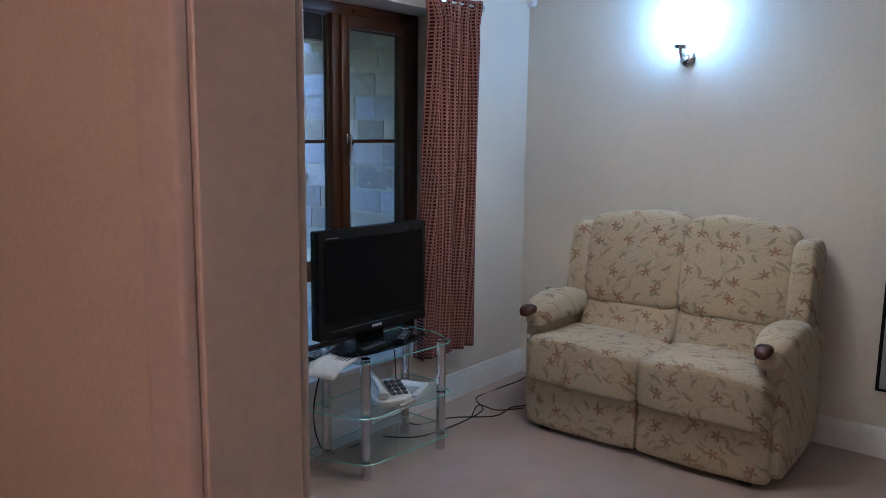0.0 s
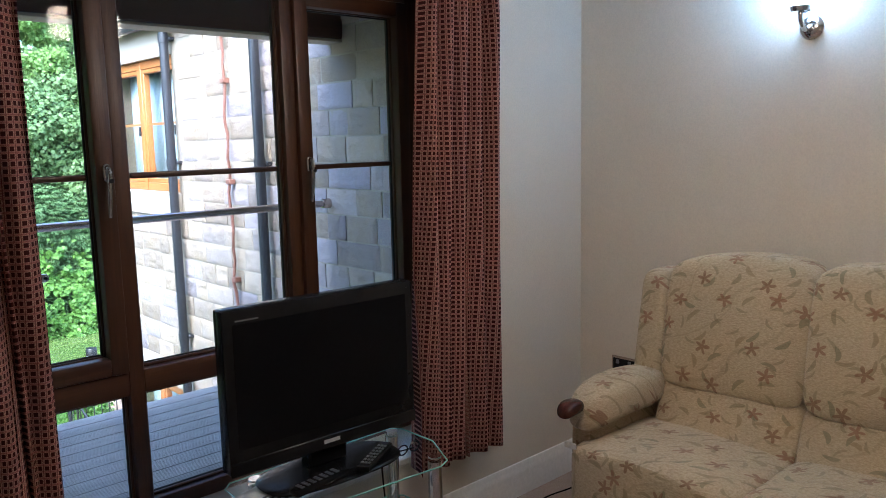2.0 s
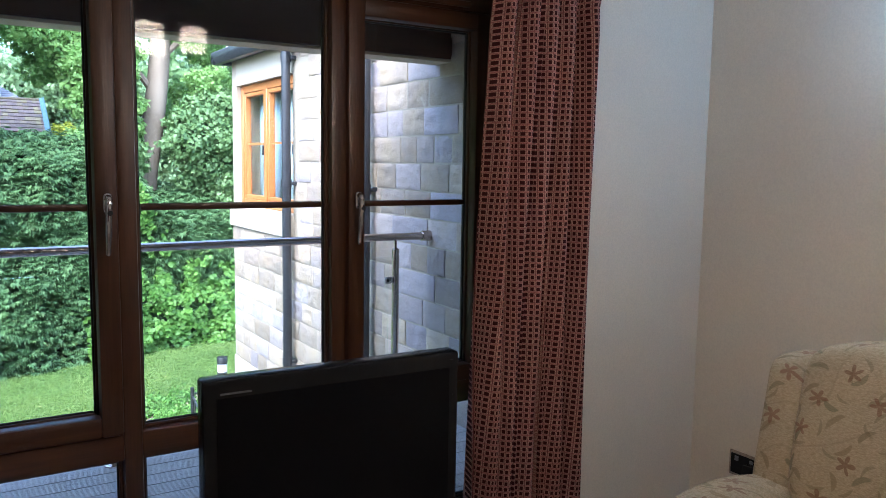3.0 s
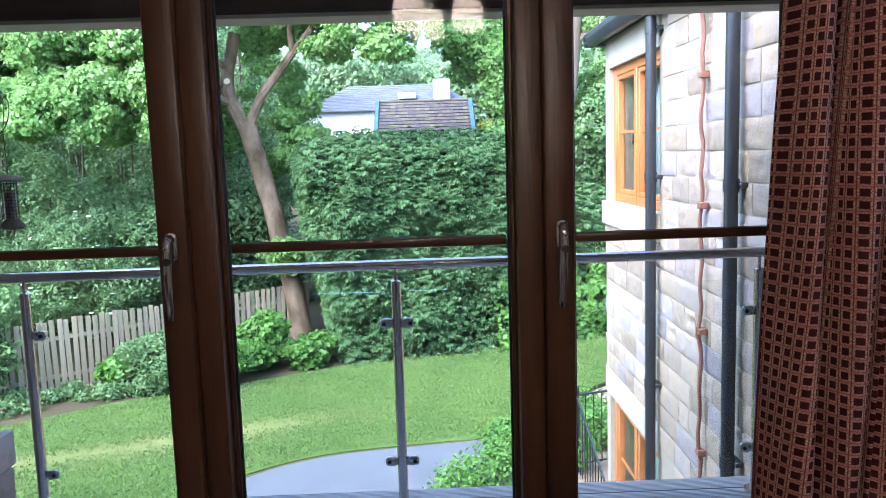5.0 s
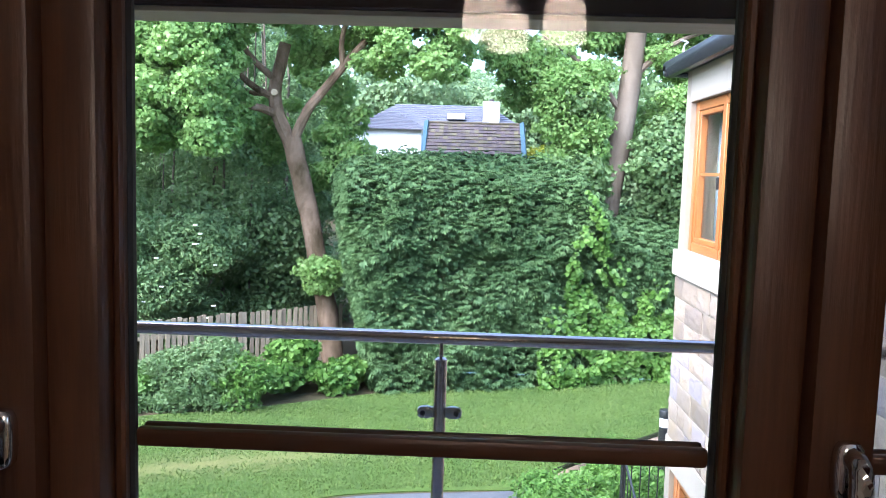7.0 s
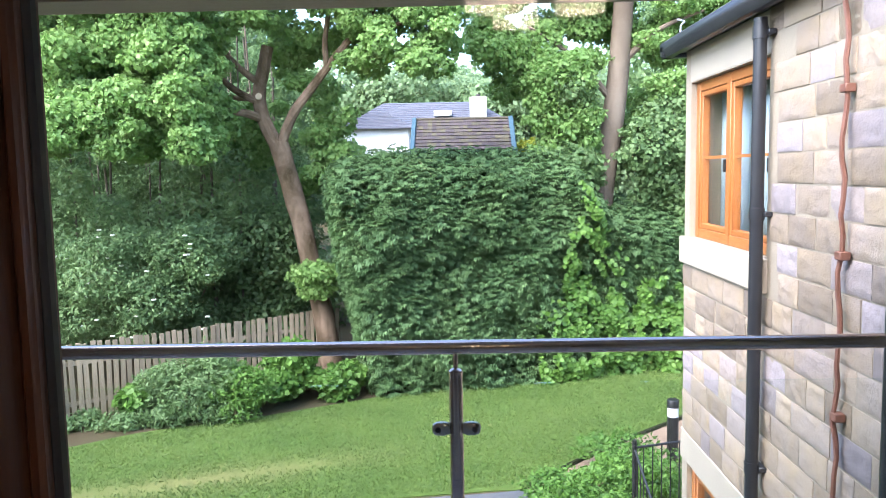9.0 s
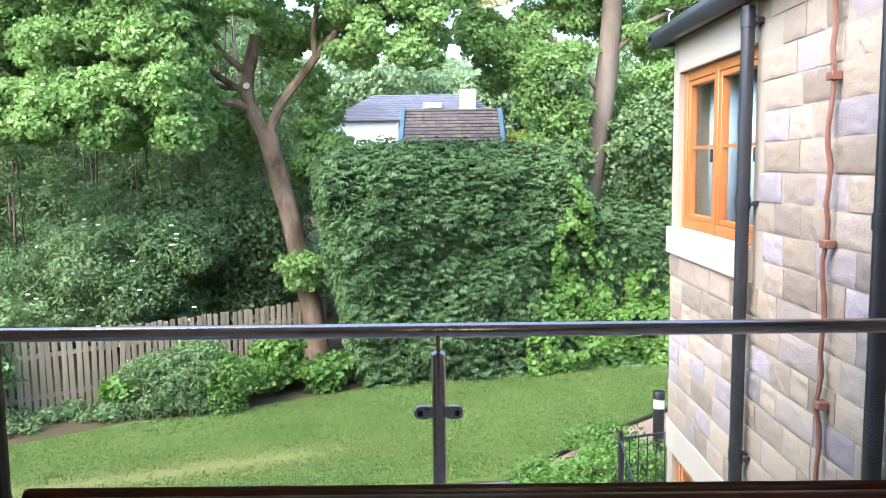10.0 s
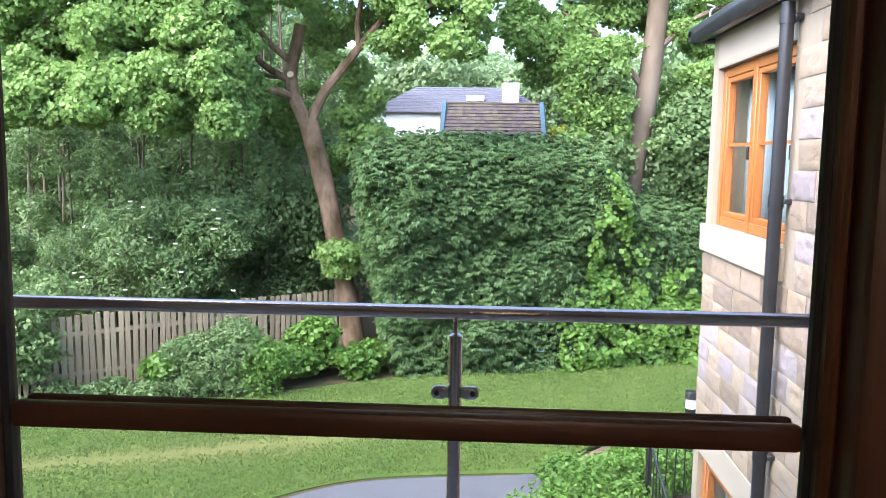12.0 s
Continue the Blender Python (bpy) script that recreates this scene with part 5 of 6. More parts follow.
for v in range(10):
    t0, t1 = v / 10, (v + 1) / 10
    xa, xb = BX1 - 0.16 + 2.4 * t0, BX1 - 0.16 + 2.4 * t1 + 0.05
    za, zb = 2.66 + 1.1 * t0, 2.66 + 1.1 * t1
    yb0, yb1 = 9.31 - 2.4 * t0, 9.31 - 2.4 * t1
    vs = [bm.verts.new(p) for p in ((xa, 5.14, za + 0.012), (xa, yb0, za + 0.012), (xb, yb1, zb + 0.01), (xb, 5.14, zb + 0.01), (xa, 5.14, za - 0.01), (xa, yb0, za - 0.01), (xb, yb1, zb - 0.02), (xb, 5.14, zb - 0.02))]
    for f in ((0, 1, 2, 3), (4, 7, 6, 5), (0, 4, 5, 1), (1, 5, 6, 2), (2, 6, 7, 3), (3, 7, 4, 0)):
        bm.faces.new([vs[i] for i in f])
roof = structure("wing_roof", bm, M_SLATE, "grey slate roof over the stone wing", "roof")
part("finial_hook", made(tube, smooth_path([(BX1 - 0.02, 9.22, 2.68), (BX1 - 0.02, 9.24, 2.80), (BX1 + 0.02, 9.27, 2.84), (BX1 - 0.04, 9.28, 2.86)], 4), 0.008, 6), M_FIREGREY, roof)

# west return wall, seen edge on
wwall = tagged(new("wall_stone_west"), "coursed buff sandstone return wall of the balcony", "stone wall", kind="structure")
part("mortar_bed", boxm(BX0 - 0.32, BX0 - CORE, 3.3, 5.28, G - 0.3, 2.62), M_MORTAR, wwall, smooth=False)
part("building_above", boxm(BX0 - 0.3, BX1, 3.33, 4.9, 2.63, 2.75), M_MORTAR, wwall, smooth=False)

# ---- ground ----
structure("ground", boxm(-260, 260, 3.0, 420, G - 0.5, G - 0.02), M_SOIL, "dark earth ground with low green cover", "ground")
structure("building_base", boxm(-14, BX0 - 0.32, 3.3, 5.5, G - 0.3, 2.62), M_MORTAR, "stone side of the building", "building")


def sheet_of(pts, z, thick=0.05):
    bm = bmesh.new()
    sp = smooth_path([(x, y, 0) for x, y in pts] + [(*pts[0], 0)], 5)[:-1]
    prism(bm, [(p.x, p.y) for p in sp], z - thick, z)
    return bm


structure("lawn", sheet_of([(-16, 9), (-14, 13), (-9, 14.0), (-5.6, 14.5), (-4.3, 15.1), (-3.1, 16.0), (-1.4, 16.7), (0.55, 17.8), (3.7, 19.5), (7.0, 20.8), (9.5, 20.9), (9.0, 18.5), (7.4, 17.25), (6.0, 16.0), (4.6, 14.72), (3.45, 13.45), (2.9, 13.32), (1.1, 13.0), (0.0, 12.35), (-0.8, 11.4), (-1.9, 9.0)], G), M_LAWN, "mown green lawn with a worn straw-coloured strip", "lawn")
gr = np.random.default_rng(3)
gx, gy = gr.uniform(-10, 7.5, 150000), gr.uniform(10.5, 20.6, 150000)
back = np.interp(gx, [-10, -5.6, -4.3, -3.1, -1.4, 0.55, 3.7, 7], [13.7, 14.4, 15.0, 15.9, 16.6, 17.7, 19.4, 20.7])
front = np.interp(gx, [-10, -1, 0.0, 1.1, 2.9, 3.45, 4.6, 6.0, 7.5], [10.5, 11.3, 12.45, 13.1, 13.42, 13.6, 14.85, 16.1, 17.4])
keep = (gy < back) & (gy > front) & ((np.abs(gy - 14.3 - 0.36 * gx) > 0.38 * gr.random(150000)) | (gx > 1.6 * gr.random(150000)))
gp = np.stack((gx[keep], gy[keep], np.full(keep.sum(), G + 0.012)), 1)
grass = tagged(new("grass", leaf_mesh("grass", gp, np.tile(np.array([[0, -0.9, 0.35]]), (len(gp), 1)), 0.050, M_BLADE, aspect=0.35, jitter=0.5, droop=-2.0)), "short mown grass blades of the lawn", "grass", kind="stuff")
structure("path", sheet_of([(-1.3, 6.0), (-1.3, 9.6), (-0.6, 11.3), (0.1, 12.3), (1.15, 12.92), (2.9, 13.24), (3.5, 13.3), (4.2, 12.8), (4.2, 9.5), (4.0, 6.0)], G - 0.004), M_ASPHALT, "smooth grey asphalt path curving past the lawn", "path")
structure("mulch_bed", sheet_of([(2.8, 13.25), (3.45, 13.4), (4.6, 14.65), (6.0, 15.95), (7.5, 17.3), (9.0, 16.0), (7.0, 12.5), (4.4, 11.0), (3.8, 12.0)], G - 0.008), M_BED, "brown gravel and mulch bed edging the lawn", "garden bed")
bm = bmesh.new()
tube(bm, smooth_path([(3.45, 13.43, G), (4.6, 14.7, G), (6.0, 15.98, G), (7.5, 17.3, G)], 6), 0.045, 6)
structure("lawn_edging", bm, M_CORE, "dark timber edging of the lawn", "edging")

bo = thing("bollard_light", (5.72, 14.3, G), "black garden bollard light with a pale band", "bollard light")
part("column", made(rod, (5.72, 14.3, G), (5.72, 14.3, G + 0.72), 0.085, seg=20), M_IRON, bo)
part("diffuser", made(rod, (5.72, 14.3, G + 0.72), (5.72, 14.3, G + 0.86), 0.082, seg=20), M_DELFTW, bo)
part("head", made(lathe, [(0.09, 0), (0.09, 0.10), (0.08, 0.12), (0.002, 0.125)], 20, (5.72, 14.3, G + 0.86)), M_IRON, bo)
bo2 = copy_thing(bo, pose(-3.55, 10.9, G))

ir = thing("iron_railing", (4.62, 12.0, G), "black painted iron railing by the steps", "railing")
for p in ((4.62, 12.0), (5.7, 12.35)):
    part("post", made(rod, (*p, G), (*p, G + 1.18), 0.028, seg=10), M_IRON, ir)
part("top_rail", made(rod, (4.62, 12.0, G + 1.08), (5.7, 12.35, G + 1.08), 0.016, seg=8), M_IRON, ir)
part("low_rail", made(rod, (4.62, 12.0, G + 0.1), (5.7, 12.35, G + 0.1), 0.014, seg=8), M_IRON, ir)
for k in range(1, 9):
    x, yy = 4.62 + 0.12 * k, 12.0 + 0.039 * k
    part("bar", made(rod, (x, yy, G + 0.1), (x, yy, G + 1.08), 0.008, seg=6), M_IRON, ir)
part("stair_rail", made(rod, (4.62, 12.0, G + 1.06), (4.70, 10.3, G + 0.25), 0.016, seg=8), M_IRON, ir)
for k in range(1, 13):
    t = k / 13
    part("bar", made(rod, (4.62 + 0.08 * t, 12 - 1.7 * t, G), (4.62 + 0.08 * t, 12 - 1.7 * t, G + 1.06 - 0.81 * t), 0.008, seg=6), M_IRON, ir)

# ---- fence ----
fence = thing("garden_fence", (-3.4, 17.55, G), "weathered grey vertical-board garden fence", "fence")
A, B = Vector((-6.6, 15.0, 0)), Vector((-0.2, 20.1, 0))
N = int((B - A).length / 0.125)
fm = bpy.data.meshes.new("slat")
bm = boxm(-0.045, 0.045, -0.011, 0.011, 0, 1.43, bevel=0.004)
bm.to_mesh(fm)
bm.free()
fm.materials.append(M_FENCE)
ang = math.degrees(math.atan2(B.y - A.y, B.x - A.x))
fr = random.Random(5)
for k in range(N):
    p = A.lerp(B, (k + 0.5) / N)
    ob = new("slat", fm)
    ob.parent = fence
    ob.matrix_parent_inverse = fence.matrix_basis.inverted()
    ob.matrix_basis = pose(p.x, p.y, G + 0.02 + fr.uniform(-0.02, 0.02), fr.uniform(-1, 1), fr.uniform(-1.2, 1.2), ang)
for z in (0.3, 1.05):
    bm = boxm(0, (B - A).length, 0.012, 0.06, z, z + 0.08)
    bmesh.ops.transform(bm, matrix=pose(A.x, A.y, G, 0, 0, ang), verts=bm.verts)
    part("rail", bm, M_FENCE, fence, smooth=False)


# ---- trees, hedge and shrubs ----
def limb(bm, pts, r0, r1, seg=10, rough=0.06):
    sp = smooth_path(pts, 6)
    n = len(sp)
    tube(bm, sp, [r0 + (r1 - r0) * i / (n - 1) for i in range(n)], seg)


def scatter(boxes, per, size, seed):
    """Clumps filling boxes (x0, x1, y0, y1, z0, z1)."""
    r = random.Random(seed)
    out = []
    for (x0, x1, y0, y1, z0, z1), n in zip(boxes, per):
        for _ in range(n):
            s = size * r.uniform(0.6, 1.4)
            out.append((r.uniform(x0, x1), r.uniform(y0, y1), r.uniform(z0, z1), s * 1.2, s, s * r.uniform(0.6, 1.0)))
    return out


t1 = thing("sycamore_tree", (-0.54, 19.7, G), "leaning forked sycamore with mottled bark and broad crown", "tree")
bm = bmesh.new()
limb(bm, [(-0.30, 19.7, G - 0.1), (-0.36, 19.7, -2.3), (-0.48, 19.7, -1.5), (-0.80, 19.7, 0.1), (-1.03, 19.7, 1.2), (-1.34, 19.7, 2.36)], 0.255, 0.20, 14)
for v in bm.verts:
    v.co += Vector((1, 1, 0)) * 0.035 * noise.noise(v.co * 2.1)
part("trunk", bm, M_BARK, t1)
for pts, ra, rb in (([(-1.32, 19.7, 2.2), (-1.62, 19.7, 2.85), (-1.70, 19.7, 3.4), (-1.58, 19.7, 3.95), (-1.48, 19.7, 4.4)], 0.16, 0.13),
                    ([(-1.28, 19.7, 2.3), (-0.98, 19.65, 2.95), (-0.62, 19.6, 3.4), (-0.18, 19.6, 3.94), (0.33, 19.5, 4.5), (0.85, 19.4, 5.1), (1.3, 19.2, 6.2)], 0.12, 0.05),
                    ([(-0.20, 19.6, 3.9), (-0.22, 19.5, 4.4), (-0.12, 19.5, 5.0), (0.1, 19.4, 6.2)], 0.07, 0.04),
                    ([(0.33, 19.5, 4.5), (0.9, 19.3, 4.62), (1.6, 19.2, 4.75), (2.2, 19.1, 4.7)], 0.07, 0.02),
                    ([(-1.66, 19.7, 3.2), (-2.2, 19.5, 3.5), (-2.8, 19.3, 4.1), (-3.6, 19.0, 4.7)], 0.09, 0.03),
                    ([(-1.62, 19.7, 2.85), (-1.95, 19.4, 2.98), (-2.3, 19.2, 3.0)], 0.10, 0.07),
                    ([(-1.66, 19.7, 3.6), (-2.1, 19.4, 4.0), (-2.5, 19.2, 4.6), (-3.0, 19, 5.6)], 0.08, 0.03),
                    ([(-1.70, 19.7, 3.3), (-2.3, 19.8, 3.35), (-3.2, 19.9, 3.7), (-4.4, 19.8, 3.9)], 0.06, 0.02)):
    part("limb", made(limb, pts, ra, rb, 9), M_BARK, t1)
part("pruned_stub", made(rod, (-1.66, 19.51, 3.32), (-1.66, 19.47, 3.33), 0.07, seg=12), M_CUT, t1)
leaves("crown", scatter([(-8.5, -2.2, 16.8, 19.4, 2.7, 6.6), (-7.0, -2.3, 16.6, 18.6, 2.2, 3.4), (-2.3, 0.4, 18.2, 20.8, 4.6, 7.0), (0.2, 2.5, 18.3, 20.5, 3.75, 6.6), (-0.9, 0.2, 20.2, 21.0, 1.4, 3.0), (-2.6, -1.6, 20.2, 20.8, 1.9, 3.2), (-0.75, -0.1, 18.9, 19.3, -0.9, -0.3), (-1.6, -0.2, 20, 21, 3.2, 4.6)],
                        (330, 150, 60, 80, 16, 16, 6, 14), 0.29, 21), 6600, 0.092, M_LEAF, t1, aspect=0.8, droop=0.6)

t2 = thing("lime_tree", (5.95, 21.3, G), "tall grey-barked tree wrapped in green ivy", "tree")
bm = bmesh.new()
limb(bm, [(5.75, 21.3, G - 0.1), (5.85, 21.3, -0.5), (5.95, 21.3, 1.2), (6.25, 21.3, 3.2), (6.42, 21.3, 5.2), (6.6, 21.3, 9.0)], 0.33, 0.21, 14)
part("trunk", bm, M_BARK2, t2)
for pts, ra, rb in (([(6.2, 21.3, 3.2), (5.3, 21.1, 4.2), (4.2, 20.9, 4.9)], 0.09, 0.03), ([(6.3, 21.3, 4.0), (7.2, 21.1, 4.8), (8.2, 21, 5.2)], 0.09, 0.03), ([(6.3, 21.3, 2.4), (6.6, 21.1, 2.5), (6.7, 21, 2.4)], 0.09, 0.06)):
    part("limb", made(limb, pts, ra, rb, 8), M_BARK2, t2)
leaves("crown", scatter([(3.2, 5.6, 20.4, 22.4, 3.6, 8.0), (6.9, 10.5, 21.0, 23, 2.5, 8.0), (5.6, 7.2, 21.8, 23, 5.0, 9.0), (4.5, 5.6, 20.6, 21.3, 1.6, 4.2)], (60, 80, 30, 34), 0.38, 5), 5600, 0.095, M_LEAF, t2, aspect=0.8, droop=0.6)
leaves("ivy", scatter([(6.5, 9.2, 20.2, 21.2, -0.2, 3.2), (4.9, 5.4, 20.6, 21.0, 0.3, 1.6), (4.9, 5.4, 20.4, 20.9, 1.0, 3.4)], (34, 5, 8), 0.5, 6), 4200, 0.105, M_LEAFD, t2, "dark green ivy", aspect=0.85, droop=0.8)

# clipped conifer hedge: near-black core paints the inner shade, under overlapping drooping sprays
hd = thing("conifer_hedge", (3.5, 19.5, G), "tall dark green clipped conifer hedge", "hedge")


def hedge_front(u, v):
    """A point of the hedge's face: u along it, v up it, with soft lobes."""
    x = 0.50 - 0.90 * v * (1 - u) + 8.9 * u
    y0 = 17.75 + 2.9 * u ** 0.9
    top = 2.05 - 0.35 * max(0, 0.12 - u) / 0.12 - 1.25 * min(1, max(0, (u - 0.555) / 0.08))
    z = G + (top - G) * v
    b = 0.35 * noise.noise(Vector((x * 0.8, z * 0.9, 1.7))) + 0.25 * noise.noise(Vector((x * 2.1, z * 2.4, 5.1)))
    roundt = max(0, v - 0.82) / 0.18
    roundl = max(0, 0.08 - u) / 0.08
    return x, y0 + 1.1 * roundt ** 2 + 1.6 * roundl ** 2 - b, z


# solid filler behind the sprays, closing gaps with painted-in shade
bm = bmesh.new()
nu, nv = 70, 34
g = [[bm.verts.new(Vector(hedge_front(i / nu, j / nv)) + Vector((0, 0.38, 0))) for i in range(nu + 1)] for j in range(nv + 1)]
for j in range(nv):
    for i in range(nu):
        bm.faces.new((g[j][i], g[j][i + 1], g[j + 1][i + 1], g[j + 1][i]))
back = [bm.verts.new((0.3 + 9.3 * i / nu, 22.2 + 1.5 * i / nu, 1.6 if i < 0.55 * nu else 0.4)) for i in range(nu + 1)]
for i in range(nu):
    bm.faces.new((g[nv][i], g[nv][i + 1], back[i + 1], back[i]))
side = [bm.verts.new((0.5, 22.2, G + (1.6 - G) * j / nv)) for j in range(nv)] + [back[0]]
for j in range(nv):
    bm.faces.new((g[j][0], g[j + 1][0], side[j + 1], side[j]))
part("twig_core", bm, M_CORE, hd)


def sprays(n, seed):
    """Tips, directions and sizes of fans of flat foliage over the hedge."""
    r = random.Random(seed)
    V, F = [], []
    for _ in range(n):
        u, v = r.random(), r.random() ** 0.8
        if r.random() < 0.08:
            u = r.random() * 0.05
        x, y, z = hedge_front(u, v)
        y += r.uniform(-0.22, 0.30)
        if v > 0.84 and r.random() < 0.5:
            t = r.random()
            y += 1.9 * t * t
            z += 0.12 * t + r.uniform(-0.05, 0.15)
        yaw = r.uniform(-1.0, 1.0)
        d = Vector((math.sin(yaw), -math.cos(yaw), r.uniform(-0.75, 0.35))).normalized()
        s = d.cross(Vector((r.uniform(-0.35, 0.35), 0, 1))).normalized()
        nrm = s.cross(d)
        L = r.uniform(0.08, 0.20)
        o = Vector((x, y, z))
        for k in range(5):
            a = (k - 2) * 0.42
            dd = d * math.cos(a) + s * math.sin(a)
            ln = L * (1 - 0.16 * abs(k - 2))
            ss = nrm.cross(dd)
            b = o + dd * ln * 0.15
            m1 = o + dd * ln * 0.55 + nrm * 0.02
            tip = o + dd * ln - Vector((0, 0, 0.05 * ln / 0.3))
            w = ln * 0.15
            i = len(V)
            V += [b, m1 + ss * w, tip, m1 - ss * w]
            F += [(i, i + 1, i + 2), (i, i + 2, i + 3)]
    return np.array([tuple(q) for q in V]), np.array(F)


vv, ff = sprays(56000, 9)
ob = new("foliage", raw_mesh("foliage", vv, ff, M_CONIFER))
attach(ob, hd)
iv = thing("climbing_ivy", (5.5, 18.9, G), "bright green broad-leaved creeper climbing over the hedge", "climber")
r = random.Random(8)
pts = []
for _ in range(22000):
    u = r.uniform(0.42, 1.0)
    v = r.random()
    lim = 0.50 if u > 0.62 else 0.16 + 0.34 * max(0, (u - 0.42) / 0.20)
    if 0.50 < u < 0.66:
        lim = max(lim, 0.95 - 5.5 * abs(u - 0.585))
    if v > lim + r.gauss(0, 0.07) or noise.noise(Vector((u * 28, v * 13, 3.0))) < -0.3 + 0.35 * (v > 0.42):
        continue
    x, y, z = hedge_front(u, v)
    pts.append((x, y - 0.25 - 0.2 * r.random(), z))
pts = np.array(pts)
ob = new("foliage", leaf_mesh("foliage", pts, np.tile(np.array([[0, -0.8, 0.6]]), (len(pts), 1)), 0.115, M_LEAFY, aspect=0.9, jitter=0.6, droop=0.8))
attach(ob, iv)


def shrub(name, clumps, density, size, mat, label, at, **k):
    s = thing(name, at, label, "shrub")
    leaves("foliage", clumps, density, size, mat, s, **k)
    stems = bmesh.new()
    rr2 = random.Random(len(clumps))
    for c in clumps[:14]:
        tube(stems, smooth_path([(at[0] + rr2.uniform(-0.15, 0.15), at[1], at[2] - 0.02), ((at[0] + c[0]) / 2, (at[1] + c[1]) / 2, (at[2] + c[2]) / 2 + 0.1), (c[0], c[1], c[2])], 3), 0.018, 5)
    part("stems", stems, M_BARK, s)
    return s


shrub("base_shrub", scatter([(-1.3, 0.3, 17.3, 18.2, G + 0.15, G + 0.5), (-1.2, -0.6, 17.6, 18.3, G + 0.5, G + 1.0)], (16, 4), 0.27, 31), 6500, 0.115, M_LEAFY, "bright green leafy shrub at the tree's foot", (-0.8, 18.5, G), aspect=0.8)
shrub("rhododendron", scatter([(-3.1, -1.6, 16.4, 17.3, G + 0.15, G + 0.85), (-2.6, -1.8, 16.6, 17.2, G + 0.8, G + 1.4)], (18, 5), 0.32, 32), 6500, 0.085, M_LEAFD, "dark glossy-leaved rhododendron bush before the fence", (-2.5, 16.8, G), aspect=0.4)
shrub("laurel", scatter([(-2.0, -1.35, 16.5, 17.0, G + 0.2, G + 0.85)], (7,), 0.30, 33), 6500, 0.08, M_LEAFY, "mid-green laurel bush by the lawn", (-1.6, 16.5, G), aspect=0.5)
shrub("border_plants", scatter([(-8.5, -4.4, 15.2, 16.2, G + 0.02, G + 0.16), (-4.6, -3.0, 16.0, 16.7, G + 0.02, G + 0.16)], (26, 14), 0.20, 34), 4600, 0.09, M_LEAFG, "low grey-green border plants along the lawn", (-5.5, 15.7, G), aspect=0.4)
shrub("broadleaf_plant", scatter([(-3.7, -3.3, 16.4, 16.7, G + 0.25, G + 0.5)], (4,), 0.20, 35), 3000, 0.20, M_LEAFY, "broad-leaved green border plant", (-3.5, 16.55, G), aspect=0.7)
shrub("evergreen_bush", scatter([(-7.4, -5.5, 15.6, 16.8, G + 0.2, G + 1.9)], (24,), 0.45, 36), 3800, 0.12, M_LEAFD, "dark evergreen bush at the lawn's edge", (-6.3, 16.2, G), aspect=0.5)
eb = shrub("elder_bush", scatter([(-6.0, -2.6, 18.4, 20.0, G + 0.8, G + 3.0), (-4.8, -2.8, 18.6, 19.6, G + 2.4, G + 3.3), (-9, -6, 18, 20, G + 0.8, G + 2.6)], (30, 10, 16), 0.50, 37), 5200, 0.09, M_LEAFG, "grey-green elder bush with cream flower heads", (-4.0, 19.2, G), aspect=0.5)
fl = random.Random(2)
for _ in range(34):
    a = (fl.uniform(-6, -2.6), fl.uniform(18.0, 18.5), fl.uniform(G + 1.2, G + 3.5))
    bm = bmesh.new()
    pillow(bm, a, (0.05, 0.045, 0.018), 2.2, 2, lambda q: q + Vector((0, 0, 0.02 * noise.noise(q * 60))))
    part("flower_head", bm, M_FLOWER, eb)
shrub("path_shrub", scatter([(3.7, 4.6, 11.9, 13.4, G + 0.05, G + 0.4), (4.3, 5.3, 12.8, 14.2, G + 0.05, G + 0.35), (2.9, 3.3, 11.2, 11.8, G + 0.1, G + 0.35)], (26, 16, 4), 0.30, 38), 5200, 0.075, M_LEAFY, "low light-green shrub beside the path", (4.0, 12.4, G), aspect=0.5)

# woodland behind: many slender trees
wd = random.Random(17)
for k in range(62):
    x, yy = wd.uniform(-19, -2.6), wd.uniform(23.5, 34)
    if k > 33:
        x, yy = wd.uniform(-9.5, -1.9), wd.uniform(20.6, 23.2)
    elif k > 27:
        x, yy = wd.uniform(10.5, 15), wd.uniform(24, 30)
    w = thing("woodland_tree", (x, yy, G), "slender woodland tree in deep shade", "tree", "woodland trees")
    lean = wd.uniform(-0.5, 0.5)
    H = wd.uniform(7, 11)
    bm = bmesh.new()
    limb(bm, [(x, yy, G - 0.1), (x + lean * 0.4, yy, G + H * 0.4), (x + lean, yy, G + H)], wd.uniform(0.07, 0.14) * (0.42 if k > 33 else 1.0), 0.015, 7)
    part("trunk", bm, M_BARK2 if k % 3 == 0 else M_BARK3, w)
    cl = []
    for _ in range(9 if k > 33 else 13):
        h = wd.uniform(0.14, 0.62) if k > 33 else wd.uniform(0.28, 1.0)
        f = 0.55 if k > 33 else 1.0
        cl.append((x + lean * h + wd.gauss(0, 0.9 * f), yy + wd.gauss(0, 0.8), G + H * h, wd.uniform(0.5, 1.0) * f, 0.6 * f, wd.uniform(0.4, 0.7) * f))
    leaves("crown", cl, 2400, 0.105, wd.choice((M_LEAFD, M_LEAFD, M_LEAFG)), w, aspect=0.6, droop=0.4)
ug = tagged(leaves("undergrowth", scatter([(-4.6, -0.9, 20.6, 21.8, G + 0.3, 0.9), (-20, -1.2, 21.5, 27, G + 0.2, G + 1.3), (-20, -3.0, 27, 36, G + 0.3, G + 2.6)], (16, 60, 60), 0.95, 41), 1500, 0.125, M_LEAFD, aspect=0.6), "dense dark woodland undergrowth", "undergrowth", kind="stuff")
